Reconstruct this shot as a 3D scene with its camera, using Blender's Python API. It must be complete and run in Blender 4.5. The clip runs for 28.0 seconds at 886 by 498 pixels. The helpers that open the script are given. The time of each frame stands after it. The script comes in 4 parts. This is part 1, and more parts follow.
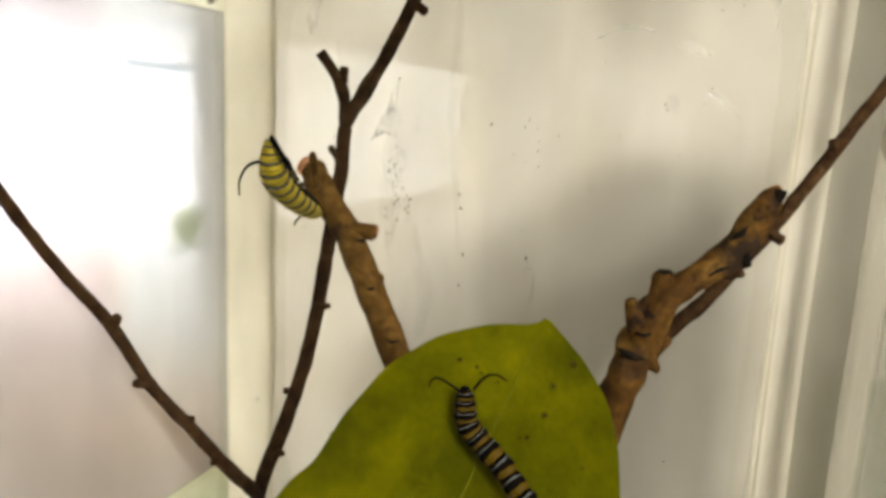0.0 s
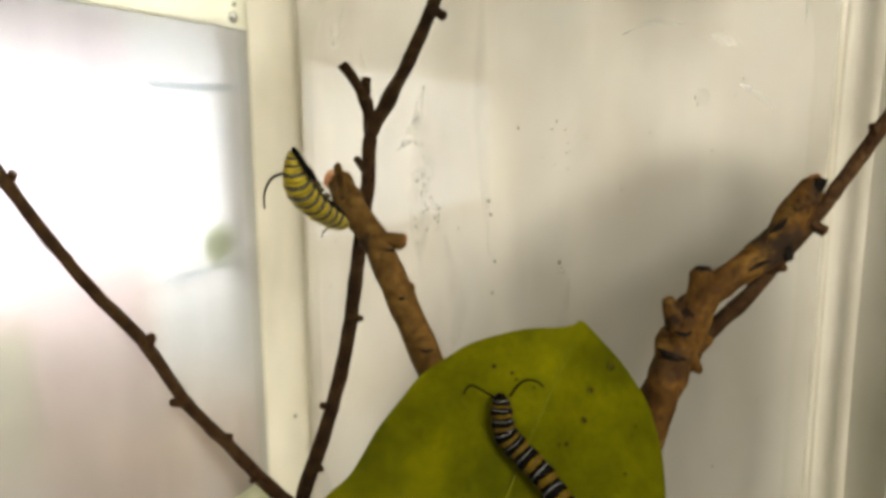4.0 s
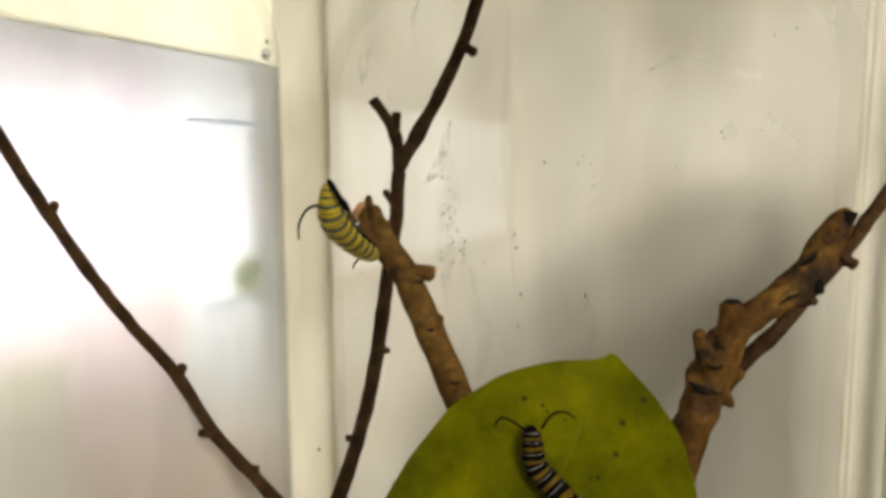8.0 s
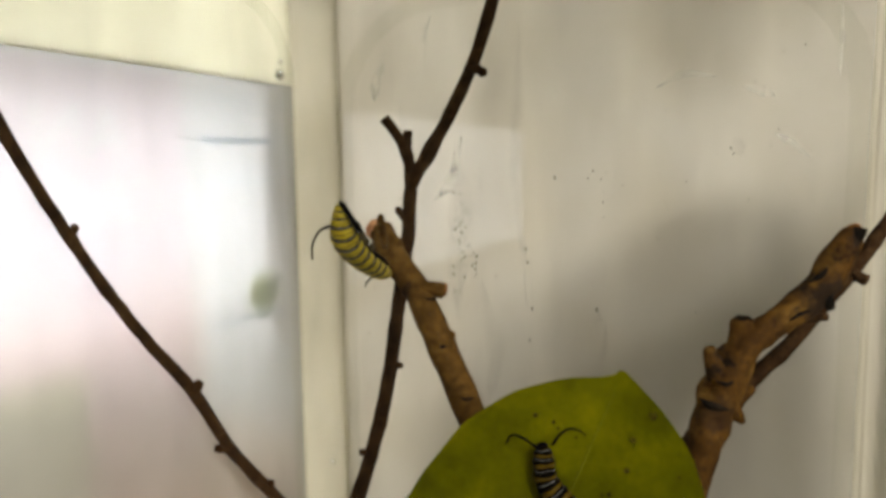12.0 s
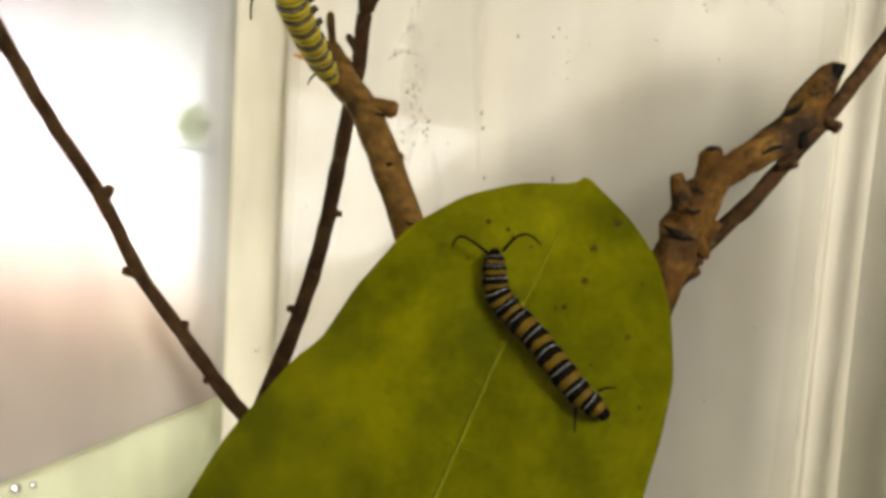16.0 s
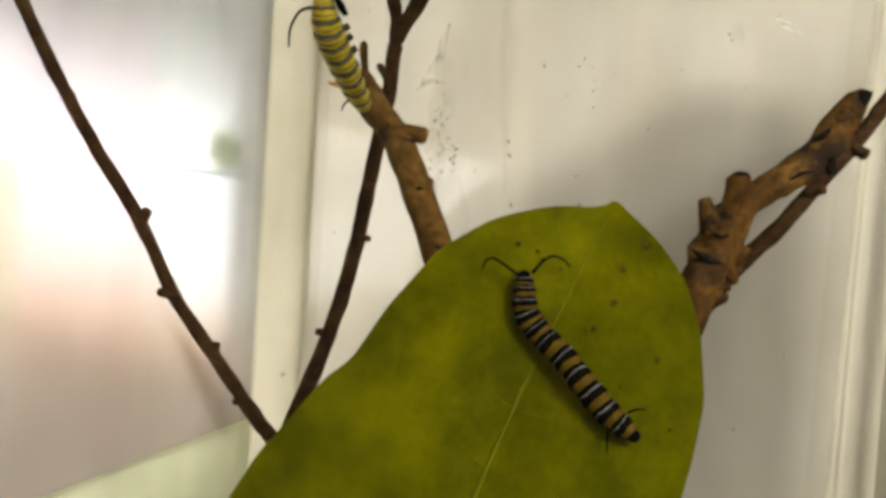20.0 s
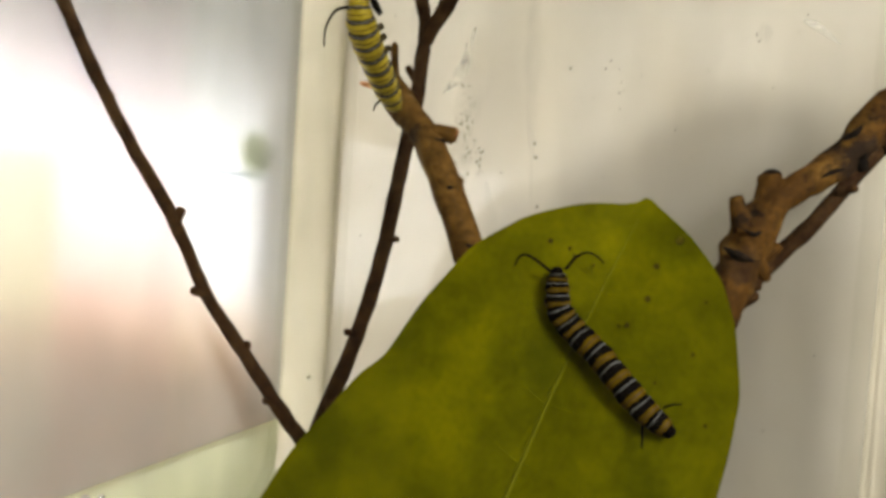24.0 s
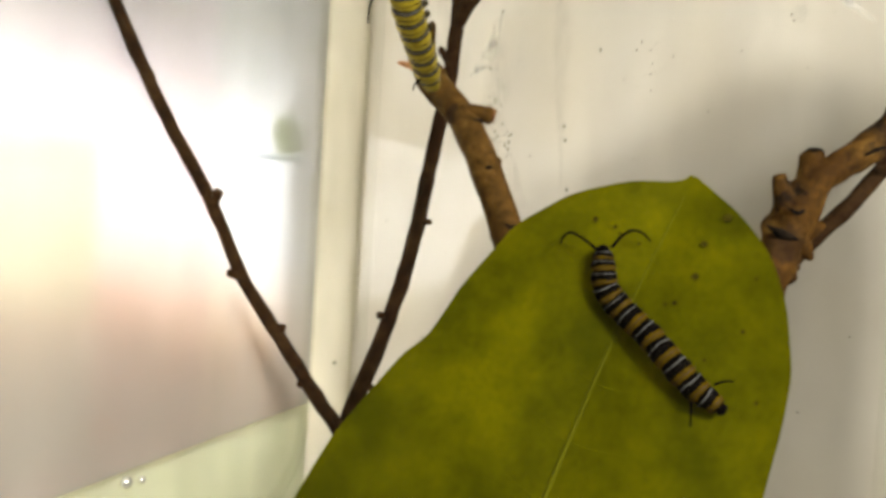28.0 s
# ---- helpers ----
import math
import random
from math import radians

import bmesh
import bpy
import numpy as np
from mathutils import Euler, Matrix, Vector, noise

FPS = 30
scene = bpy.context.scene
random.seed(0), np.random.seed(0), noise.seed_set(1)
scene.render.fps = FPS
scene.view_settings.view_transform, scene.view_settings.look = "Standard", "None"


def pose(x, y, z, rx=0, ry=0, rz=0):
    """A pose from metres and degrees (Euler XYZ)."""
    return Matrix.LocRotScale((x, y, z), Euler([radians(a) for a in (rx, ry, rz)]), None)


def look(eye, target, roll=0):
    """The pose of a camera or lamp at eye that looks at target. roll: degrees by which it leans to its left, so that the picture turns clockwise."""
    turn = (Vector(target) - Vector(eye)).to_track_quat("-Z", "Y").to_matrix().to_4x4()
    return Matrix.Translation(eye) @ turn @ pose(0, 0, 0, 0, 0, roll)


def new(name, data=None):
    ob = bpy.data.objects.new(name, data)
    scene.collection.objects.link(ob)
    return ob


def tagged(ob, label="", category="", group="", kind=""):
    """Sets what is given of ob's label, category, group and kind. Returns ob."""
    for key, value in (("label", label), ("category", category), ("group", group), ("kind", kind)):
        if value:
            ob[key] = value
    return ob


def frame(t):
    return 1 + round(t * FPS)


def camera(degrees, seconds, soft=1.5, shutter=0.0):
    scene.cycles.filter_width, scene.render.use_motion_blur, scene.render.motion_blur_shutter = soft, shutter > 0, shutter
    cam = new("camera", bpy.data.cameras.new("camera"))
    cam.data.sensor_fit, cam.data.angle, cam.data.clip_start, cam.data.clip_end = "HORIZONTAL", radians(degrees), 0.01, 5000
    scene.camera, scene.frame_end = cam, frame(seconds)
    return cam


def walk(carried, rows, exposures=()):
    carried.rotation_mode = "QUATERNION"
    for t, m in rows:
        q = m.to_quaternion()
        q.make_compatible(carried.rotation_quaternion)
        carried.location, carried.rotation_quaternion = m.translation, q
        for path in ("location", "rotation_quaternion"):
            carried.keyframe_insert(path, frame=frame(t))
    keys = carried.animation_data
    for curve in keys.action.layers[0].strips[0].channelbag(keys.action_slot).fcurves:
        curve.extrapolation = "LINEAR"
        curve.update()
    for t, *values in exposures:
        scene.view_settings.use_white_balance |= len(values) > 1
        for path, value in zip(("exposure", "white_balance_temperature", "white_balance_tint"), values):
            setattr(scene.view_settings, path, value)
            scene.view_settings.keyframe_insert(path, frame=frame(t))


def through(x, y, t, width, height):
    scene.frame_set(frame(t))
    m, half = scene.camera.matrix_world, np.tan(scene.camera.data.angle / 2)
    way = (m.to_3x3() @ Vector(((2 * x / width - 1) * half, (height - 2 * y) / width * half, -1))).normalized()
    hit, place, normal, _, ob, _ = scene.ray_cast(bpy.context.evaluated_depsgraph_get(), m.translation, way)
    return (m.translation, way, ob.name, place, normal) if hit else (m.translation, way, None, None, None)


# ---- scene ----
cam = camera(61.65, 28.0, soft=3.6, shutter=0.5)
# seconds, eye in metres, turn in degrees
PATH = [
    (0.0, 0.00062, 0.00021, 0.16036, 79.09, -2.65, 0.20),
    (0.5, 0.00193, 0.00053, 0.16019, 79.43, -2.31, 0.76),
    (1.0, 0.00074, 0.00001, 0.16100, 79.75, -1.69, 1.38),
    (1.5, 0.00075, 0.00015, 0.16139, 79.97, -0.94, 1.77),
    (2.0, 0.00117, 0.00054, 0.16048, 79.99, -0.59, 1.94),
    (2.5, 0.00228, 0.00068, 0.16021, 80.03, -0.13, 2.15),
    (4.5, 0.00226, 0.00234, 0.15761, 80.27, 0.31, 2.62),
    (5.0, 0.00084, 0.00222, 0.15712, 80.48, 0.01, 2.39),
    (5.5, 0.00101, 0.00266, 0.15739, 80.48, -0.05, 2.59),
    (6.0, 0.00065, 0.00245, 0.15813, 80.74, 0.05, 2.60),
    (6.5, -0.00011, 0.00208, 0.15816, 81.16, -0.03, 2.77),
    (7.0, -0.00056, 0.00191, 0.15820, 81.69, 0.13, 3.08),
    (7.5, -0.00073, 0.00110, 0.15882, 82.32, 0.28, 3.37),
    (8.0, -0.00056, 0.00071, 0.15786, 82.90, 0.25, 3.79),
    (8.5, -0.00113, 0.00153, 0.15708, 82.39, -0.18, 3.32),
    (9.0, -0.00061, 0.00087, 0.15698, 82.74, -0.04, 3.56),
    (9.5, 0.00003, 0.00093, 0.15711, 82.80, 0.16, 3.73),
    (10.0, -0.00012, 0.00069, 0.15737, 82.90, 0.14, 3.78),
    (10.5, -0.00016, 0.00003, 0.15766, 83.13, 0.35, 4.12),
    (11.0, -0.00002, -0.00029, 0.15743, 83.42, 0.42, 4.52),
    (11.5, -0.00091, -0.00067, 0.15764, 83.41, 0.42, 4.58),
    (13.5, 0.00559, -0.00288, 0.17304, 83.43, 1.68, 5.94),
    (14.0, 0.00377, -0.00430, 0.16291, 84.18, -0.40, 7.88),
    (14.5, -0.00177, -0.00117, 0.14034, 82.72, -3.71, 7.24),
    (15.0, -0.00392, 0.00342, 0.12854, 83.19, -4.68, 3.17),
    (15.5, -0.00528, 0.00746, 0.12375, 84.20, -4.28, 0.75),
    (16.0, -0.00140, 0.00892, 0.12093, 84.33, -3.77, 0.60),
    (16.5, 0.00258, 0.00976, 0.12062, 84.98, -3.15, 0.40),
    (17.0, 0.00203, 0.00929, 0.11835, 85.11, -3.28, 0.64),
    (17.5, -0.00058, 0.00866, 0.11726, 85.47, -4.02, 1.39),
    (18.0, -0.00179, 0.00771, 0.11825, 85.72, -4.00, 1.95),
    (18.5, -0.00201, 0.00755, 0.11858, 86.33, -3.87, 2.38),
    (19.0, -0.00170, 0.00789, 0.11786, 86.42, -3.98, 2.13),
    (19.5, -0.00182, 0.00766, 0.11904, 86.68, -3.82, 2.04),
    (20.0, -0.00294, 0.00694, 0.11901, 86.80, -4.00, 2.17),
    (20.5, -0.00290, 0.00657, 0.11831, 87.17, -4.05, 2.78),
    (21.0, -0.00297, 0.00633, 0.11815, 87.34, -4.10, 3.06),
    (21.5, -0.00317, 0.00597, 0.11817, 87.31, -4.18, 3.00),
    (22.0, -0.00502, 0.00510, 0.11798, 87.54, -4.37, 3.17),
    (22.5, -0.00557, 0.00619, 0.11623, 87.57, -4.29, 3.09),
    (24.5, -0.00610, 0.00563, 0.11646, 87.59, -3.75, 3.42),
    (25.0, -0.00627, 0.00543, 0.11597, 87.84, -3.86, 3.78),
    (25.5, -0.00612, 0.00552, 0.11598, 87.80, -3.75, 3.71),
    (26.0, -0.00614, 0.00542, 0.11539, 87.92, -3.78, 3.76),
    (26.5, -0.00602, 0.00542, 0.11581, 87.87, -3.70, 3.74),
    (27.0, -0.00574, 0.00542, 0.11583, 87.87, -3.68, 3.76),
    (27.5, -0.00700, 0.00524, 0.11588, 87.75, -3.75, 3.77),
    (28.0, -0.01325, 0.00609, 0.11345, 87.06, -3.69, 3.27),
]
EXPOSURES = [(0.0, -0.37), (5.0, -0.5), (8.0, -0.56), (9.0, -0.6), (11.0, -0.74), (13.5, -1.12), (14.3, -0.93), (15.2, -0.22), (18.0, -0.28), (19.0, -0.44), (20.0, -0.5), (22.0, -0.6), (25.0, -0.44), (27.0, -0.42), (28.0, -0.33)]
walk(cam, [(t, pose(*row)) for t, *row in PATH], EXPOSURES)

# ---- plan: the jar stands turned by 20 degrees; a runs along its back wall, b into the depth ----
JAR = pose(0, 0, 0, 0, 0, -20)
TABLE = 0.005            # height of the table top
LABEL_A = -0.117         # inner face of the label side
BACK_B = 0.1895          # inner face of the back panel
FRONT_B = 0.026          # inner face of the front panel
A0, A1 = -0.137, 0.036   # outer faces of the corner columns
B0, B1 = 0.020, 0.198


def jar_point(a, b, z):
    return JAR @ Vector((a, b, z))


# ---- world and lamps ----
world = bpy.data.worlds.new("world")
scene.world = world
world.use_nodes = True
sky = world.node_tree.nodes.new("ShaderNodeTexSky")
sky.sky_type, sky.sun_disc = "NISHITA", False
sky.sun_elevation, sky.sun_rotation = radians(38), radians(250)
world.node_tree.nodes["Background"].inputs["Strength"].default_value = 0.1
world.node_tree.links.new(sky.outputs["Color"], world.node_tree.nodes["Background"].inputs["Color"])


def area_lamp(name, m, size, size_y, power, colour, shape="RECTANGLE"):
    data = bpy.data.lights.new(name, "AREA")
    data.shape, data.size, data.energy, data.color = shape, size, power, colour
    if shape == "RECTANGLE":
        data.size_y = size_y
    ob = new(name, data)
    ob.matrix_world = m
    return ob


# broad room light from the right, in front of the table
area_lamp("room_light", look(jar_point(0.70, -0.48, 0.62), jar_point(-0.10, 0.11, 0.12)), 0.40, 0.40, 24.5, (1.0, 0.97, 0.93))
# added, unseen light low beyond the jar, which lights its cloudy back from behind
area_lamp("added_back_light", look(jar_point(-0.22, 0.50, 0.20), jar_point(-0.08, 0.20, 0.15)), 0.14, 0.14, 1.8, (1.0, 0.985, 0.965))


# ---- materials ----
def material(name, colour=(0.5, 0.5, 0.5), rough=0.6, metal=0.0, spec=0.5):
    m = bpy.data.materials.new(name)
    m.use_nodes = True
    nt = m.node_tree
    p = nt.nodes["Principled BSDF"]
    p.inputs["Base Color"].default_value = (*colour, 1)
    p.inputs["Roughness"].default_value = rough
    p.inputs["Metallic"].default_value = metal
    p.inputs["Specular IOR Level"].default_value = spec
    return m, nt, p


def coords(nt, scale):
    tc = nt.nodes.new("ShaderNodeTexCoord")
    mp = nt.nodes.new("ShaderNodeMapping")
    mp.inputs["Scale"].default_value = scale if hasattr(scale, "__len__") else (scale,) * 3
    nt.links.new(tc.outputs["Object"], mp.inputs["Vector"])
    return mp.outputs["Vector"]


def noise_ramp(nt, vec, scale, stops, detail=4.0, rough=0.6):
    n = nt.nodes.new("ShaderNodeTexNoise")
    n.inputs["Scale"].default_value, n.inputs["Detail"].default_value, n.inputs["Roughness"].default_value = scale, detail, rough
    nt.links.new(vec, n.inputs["Vector"])
    r = nt.nodes.new("ShaderNodeValToRGB")
    while len(r.color_ramp.elements) < len(stops):
        r.color_ramp.elements.new(0.5)
    for e, (pos, col) in zip(r.color_ramp.elements, stops):
        e.position, e.color = pos, (*col, 1)
    nt.links.new(n.outputs["Fac"], r.inputs["Fac"])
    return n.outputs["Fac"], r.outputs["Color"]


def mix_colour(nt, a, b, fac, mode="MIX"):
    m = nt.nodes.new("ShaderNodeMix")
    m.data_type, m.blend_type = "RGBA", mode
    for socket, value in ((m.inputs[0], fac), (m.inputs[6], a), (m.inputs[7], b)):
        if hasattr(value, "node"):
            nt.links.new(value, socket)
        else:
            socket.default_value = value if not hasattr(value, "__len__") else (*value, 1)
    return m.outputs[2]


def add_bump(nt, p, height, strength, distance):
    b = nt.nodes.new("ShaderNodeBump")
    b.inputs["Strength"].default_value, b.inputs["Distance"].default_value = strength, distance
    nt.links.new(height, b.inputs["Height"])
    nt.links.new(b.outputs["Normal"], p.inputs["Normal"])


def bark(name, dark, mid, light, scale=220.0, rough=0.75):
    m, nt, p = material(name, mid, rough, 0.0, 0.08)
    v = coords(nt, 1.0)
    f1, c1 = noise_ramp(nt, v, scale, [(0.3, dark), (0.5, mid), (0.72, light)], 5.0, 0.65)
    f2, c2 = noise_ramp(nt, v, scale * 5, [(0.32, (0.34, 0.31, 0.28)), (0.66, (1.22, 1.18, 1.12))], 4.0, 0.65)
    nt.links.new(mix_colour(nt, c1, c2, 0.8, "MULTIPLY"), p.inputs["Base Color"])
    add_bump(nt, p, f2, 0.8, 0.0006)
    return m


def patched_bark(name, dark, mid, light, scale, patch, amount, size=210.0, lo=0.50, hi=0.60):
    """Bark with irregular dark patches."""
    m = bark(name, dark, mid, light, scale)
    nt = m.node_tree
    p = nt.nodes["Principled BSDF"]
    old = p.inputs["Base Color"].links[0].from_socket
    f, c = noise_ramp(nt, coords(nt, 1.0), size, [(lo, (0, 0, 0)), (hi, (1, 1, 1))], 6.0, 0.65)
    fac = nt.nodes.new("ShaderNodeMath")
    fac.operation, fac.inputs[1].default_value = "MULTIPLY", amount
    nt.links.new(c, fac.inputs[0])
    nt.links.new(mix_colour(nt, old, patch, fac.outputs[0]), p.inputs["Base Color"])
    return m


BARK_DARK = bark("dark twig bark", (0.018, 0.0075, 0.0024), (0.052, 0.025, 0.009), (0.102, 0.057, 0.022))
BARK_BROWN = patched_bark("brown stick bark", (0.078, 0.040, 0.008), (0.122, 0.063, 0.013), (0.165, 0.092, 0.022), 90.0, (0.04, 0.018, 0.007), 0.35, 150.0, 0.57, 0.68)
BARK_OLD = patched_bark("weathered branch bark", (0.042, 0.018, 0.003), (0.095, 0.044, 0.007), (0.180, 0.098, 0.020), 110.0, (0.008, 0.005, 0.003), 0.9, 130.0, 0.53, 0.62)


def stain(m, centre, radius, colour, share):
    """A ragged dark blotch of its own on a bark."""
    nt = m.node_tree
    p = nt.nodes["Principled BSDF"]
    old = p.inputs["Base Color"].links[0].from_socket
    v = coords(nt, 1.0)
    far = nt.nodes.new("ShaderNodeVectorMath")
    far.operation = "DISTANCE"
    far.inputs[1].default_value = centre
    nt.links.new(v, far.inputs[0])
    f, c = noise_ramp(nt, v, 420.0, [(0.0, (0, 0, 0)), (1.0, (1, 1, 1))], 5.0, 0.65)
    ragged = nt.nodes.new("ShaderNodeMath")
    ragged.operation, ragged.inputs[1].default_value = "MULTIPLY_ADD", 2.2 * radius
    nt.links.new(f, ragged.inputs[0])
    nt.links.new(far.outputs["Value"], ragged.inputs[2])
    mask = nt.nodes.new("ShaderNodeMapRange")
    mask.inputs["From Min"].default_value, mask.inputs["From Max"].default_value = 1.7 * radius, 2.1 * radius
    mask.inputs["To Min"].default_value, mask.inputs["To Max"].default_value = share, 0.0
    nt.links.new(ragged.outputs[0], mask.inputs["Value"])
    nt.links.new(mix_colour(nt, old, colour, mask.outputs["Result"]), p.inputs["Base Color"])


stain(BARK_OLD, (0.0640, 0.1500, 0.1315), 0.0062, (0.016, 0.010, 0.007), 0.9)
stain(BARK_OLD, (0.0408, 0.1425, 0.1112), 0.0044, (0.024, 0.012, 0.006), 0.6)
stain(BARK_OLD, (0.0705, 0.1520, 0.1452), 0.0030, (0.014, 0.009, 0.006), 0.9)
stain(BARK_BROWN, (-0.0215, 0.1560, 0.1330), 0.0024, (0.030, 0.016, 0.008), 0.8)
CUT_WOOD = bark("fresh cut wood", (0.45, 0.16, 0.07), (0.70, 0.34, 0.16), (0.82, 0.47, 0.26), 500.0)
STUB_WOOD = bark("dry cut wood", (0.10, 0.040, 0.010), (0.20, 0.090, 0.026), (0.32, 0.16, 0.06), 500.0)
SCAR = bark("dark scar", (0.004, 0.003, 0.002), (0.010, 0.007, 0.004), (0.024, 0.015, 0.008), 300.0)


def leaf_material(name, low, high, spots=True):
    m, nt, p = material(name, high, 0.6, 0.0, 0.03)
    v = coords(nt, 1.0)
    f1, c1 = noise_ramp(nt, v, 75.0, [(0.34, low), (0.52, tuple((a + b) / 2 for a, b in zip(low, high))), (0.68, high)], 4.0, 0.55)
    f2, c2 = noise_ramp(nt, v, 900.0, [(0.35, (0.82, 0.84, 0.8)), (0.65, (1.08, 1.06, 1.0))], 3.0, 0.6)
    col = mix_colour(nt, c1, c2, 0.7, "MULTIPLY")
    nt.links.new(col, p.inputs["Base Color"])
    add_bump(nt, p, f2, 0.25, 0.0002)
    t = nt.nodes.new("ShaderNodeBsdfTranslucent")
    nt.links.new(col, t.inputs["Color"])
    mix = nt.nodes.new("ShaderNodeMixShader")
    mix.inputs[0].default_value = 0.22
    out = nt.nodes["Material Output"]
    nt.links.new(p.outputs[0], mix.inputs[1])
    nt.links.new(t.outputs[0], mix.inputs[2])
    nt.links.new(mix.outputs[0], out.inputs["Surface"])
    return m


LEAF = leaf_material("green leaf blade", (0.128, 0.130, 0.0002), (0.285, 0.268, 0.0002))
RIB = leaf_material("pale leaf rib", (0.135, 0.138, 0.004), (0.20, 0.198, 0.006))
SPOT = bark("leaf spot", (0.040, 0.031, 0.001), (0.080, 0.066, 0.001), (0.13, 0.115, 0.002), 900.0)


def plastic(name, clear, tint, gloss_rough=0.12, scale=26.0, shine=1.0, glow=0.35):
    """Clouded clear plastic: part see-through, part hazy with dirt and streaks, with a glossy face."""
    m = bpy.data.materials.new(name)
    m.use_nodes = True
    nt = m.node_tree
    nt.nodes.remove(nt.nodes["Principled BSDF"])
    out = nt.nodes["Material Output"]
    v = coords(nt, (1, 1, 0.22))
    v2 = coords(nt, 1.0)
    f1, c1 = noise_ramp(nt, v, scale * 2.2, [(0.3, tuple(0.84 * x for x in tint)), (0.7, tuple(min(1.0, 1.08 * x) for x in tint))], 5.0, 0.6)
    f2, c2 = noise_ramp(nt, v2, scale, [(0.35, (0.88, 0.865, 0.83)), (0.65, (1, 1, 1))], 3.0, 0.5)
    col = mix_colour(nt, c1, c2, 1.0, "MULTIPLY")
    d = nt.nodes.new("ShaderNodeBsdfDiffuse")
    t = nt.nodes.new("ShaderNodeBsdfTranslucent")
    nt.links.new(col, d.inputs["Color"])
    nt.links.new(col, t.inputs["Color"])
    haze = nt.nodes.new("ShaderNodeMixShader")
    haze.inputs[0].default_value = glow
    nt.links.new(d.outputs[0], haze.inputs[1])
    nt.links.new(t.outputs[0], haze.inputs[2])
    tr = nt.nodes.new("ShaderNodeBsdfTransparent")
    tr.inputs["Color"].default_value = (0.97, 0.97, 0.95, 1)
    body = nt.nodes.new("ShaderNodeMixShader")
    body.inputs[0].default_value = clear
    nt.links.new(haze.outputs[0], body.inputs[1])
    nt.links.new(tr.outputs[0], body.inputs[2])
    g = nt.nodes.new("ShaderNodeBsdfGlossy")
    g.inputs["Roughness"].default_value = gloss_rough
    lw = nt.nodes.new("ShaderNodeLayerWeight")
    lw.inputs["Blend"].default_value = 0.5
    power = nt.nodes.new("ShaderNodeMath")
    power.operation, power.inputs[1].default_value = "POWER", 4.0
    nt.links.new(lw.outputs["Facing"], power.inputs[0])
    share = nt.nodes.new("ShaderNodeMath")
    share.operation, share.inputs[1].default_value, share.inputs[2].default_value = "MULTIPLY_ADD", 0.9 * shine, 0.04 * shine
    nt.links.new(power.outputs[0], share.inputs[0])
    mix = nt.nodes.new("ShaderNodeMixShader")
    nt.links.new(share.outputs[0], mix.inputs[0])
    nt.links.new(body.outputs[0], mix.inputs[1])
    nt.links.new(g.outputs[0], mix.inputs[2])
    nt.links.new(mix.outputs[0], out.inputs["Surface"])
    return m


PET_HAZE = plastic("hazy clear plastic", 0.12, (0.74, 0.705, 0.625), 0.33, shine=1.3, glow=0.68)
PET_CORNER = plastic("hazy plastic corner", 0.0, (0.615, 0.58, 0.47), 0.2, shine=0.6, glow=0.36)
PET_COLUMN = plastic("clearer plastic corner", 0.22, (0.50, 0.46, 0.375), 0.3, shine=0.5, glow=0.40)
# slightly paler than the corner, for the added reflection streaks
PET_STREAK = plastic("pale streak plastic", 0.22, (0.53, 0.49, 0.40), 0.25, shine=0.6, glow=0.40)
PET_RIM = plastic("plain plastic rim", 0.97, (0.8, 0.8, 0.75), 0.2, shine=0.15)
PET_CLEAR = plastic("clear plastic", 0.999, (0.8, 0.8, 0.75), 0.045, shine=0.1)
# haze added to the clear plastic, to dim and soften what shines through
PET_CLOUD = plastic("added haze plastic side", 0.3, (0.90, 0.885, 0.73), 0.12, glow=0.78)
PET_FOOT = plastic("added haze plastic foot", 0.25, (0.74, 0.75, 0.54), 0.12, glow=0.3)
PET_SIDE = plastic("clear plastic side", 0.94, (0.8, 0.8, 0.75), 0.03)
# added veil that catches room light, so the twig's shadow shows on it
PET_VEIL = plastic("added veil plastic side", 0.68, (0.82, 0.815, 0.79), 0.34, glow=0.1)


def paper(name, colour, through=0.25):
    m = bpy.data.materials.new(name)
    m.use_nodes = True
    nt = m.node_tree
    nt.nodes.remove(nt.nodes["Principled BSDF"])
    v = coords(nt, 1.0)
    f, c = noise_ramp(nt, v, 60.0, [(0.3, tuple(0.93 * x for x in colour)), (0.7, colour)], 4.0, 0.5)
    d = nt.nodes.new("ShaderNodeBsdfDiffuse")
    t = nt.nodes.new("ShaderNodeBsdfTranslucent")
    nt.links.new(c, d.inputs["Color"])
    nt.links.new(c, t.inputs["Color"])
    mix = nt.nodes.new("ShaderNodeMixShader")
    mix.inputs[0].default_value = through
    nt.links.new(d.outputs[0], mix.inputs[1])
    nt.links.new(t.outputs[0], mix.inputs[2])
    clear = nt.nodes.new("ShaderNodeBsdfRefraction")
    clear.inputs["IOR"].default_value, clear.inputs["Roughness"].default_value = 1.3, 0.42
    nt.links.new(c, clear.inputs["Color"])
    thin = nt.nodes.new("ShaderNodeMixShader")
    thin.inputs[0].default_value = 0.6
    nt.links.new(mix.outputs[0], thin.inputs[1])
    nt.links.new(clear.outputs[0], thin.inputs[2])
    nt.links.new(thin.outputs[0], nt.nodes["Material Output"].inputs["Surface"])
    return m


# shiny bead material, only there to produce glints
GLINT_BEAD, _, _ = material("glossy glint bead", (0.92, 0.92, 0.90), 0.22, 0.85, 1.0)


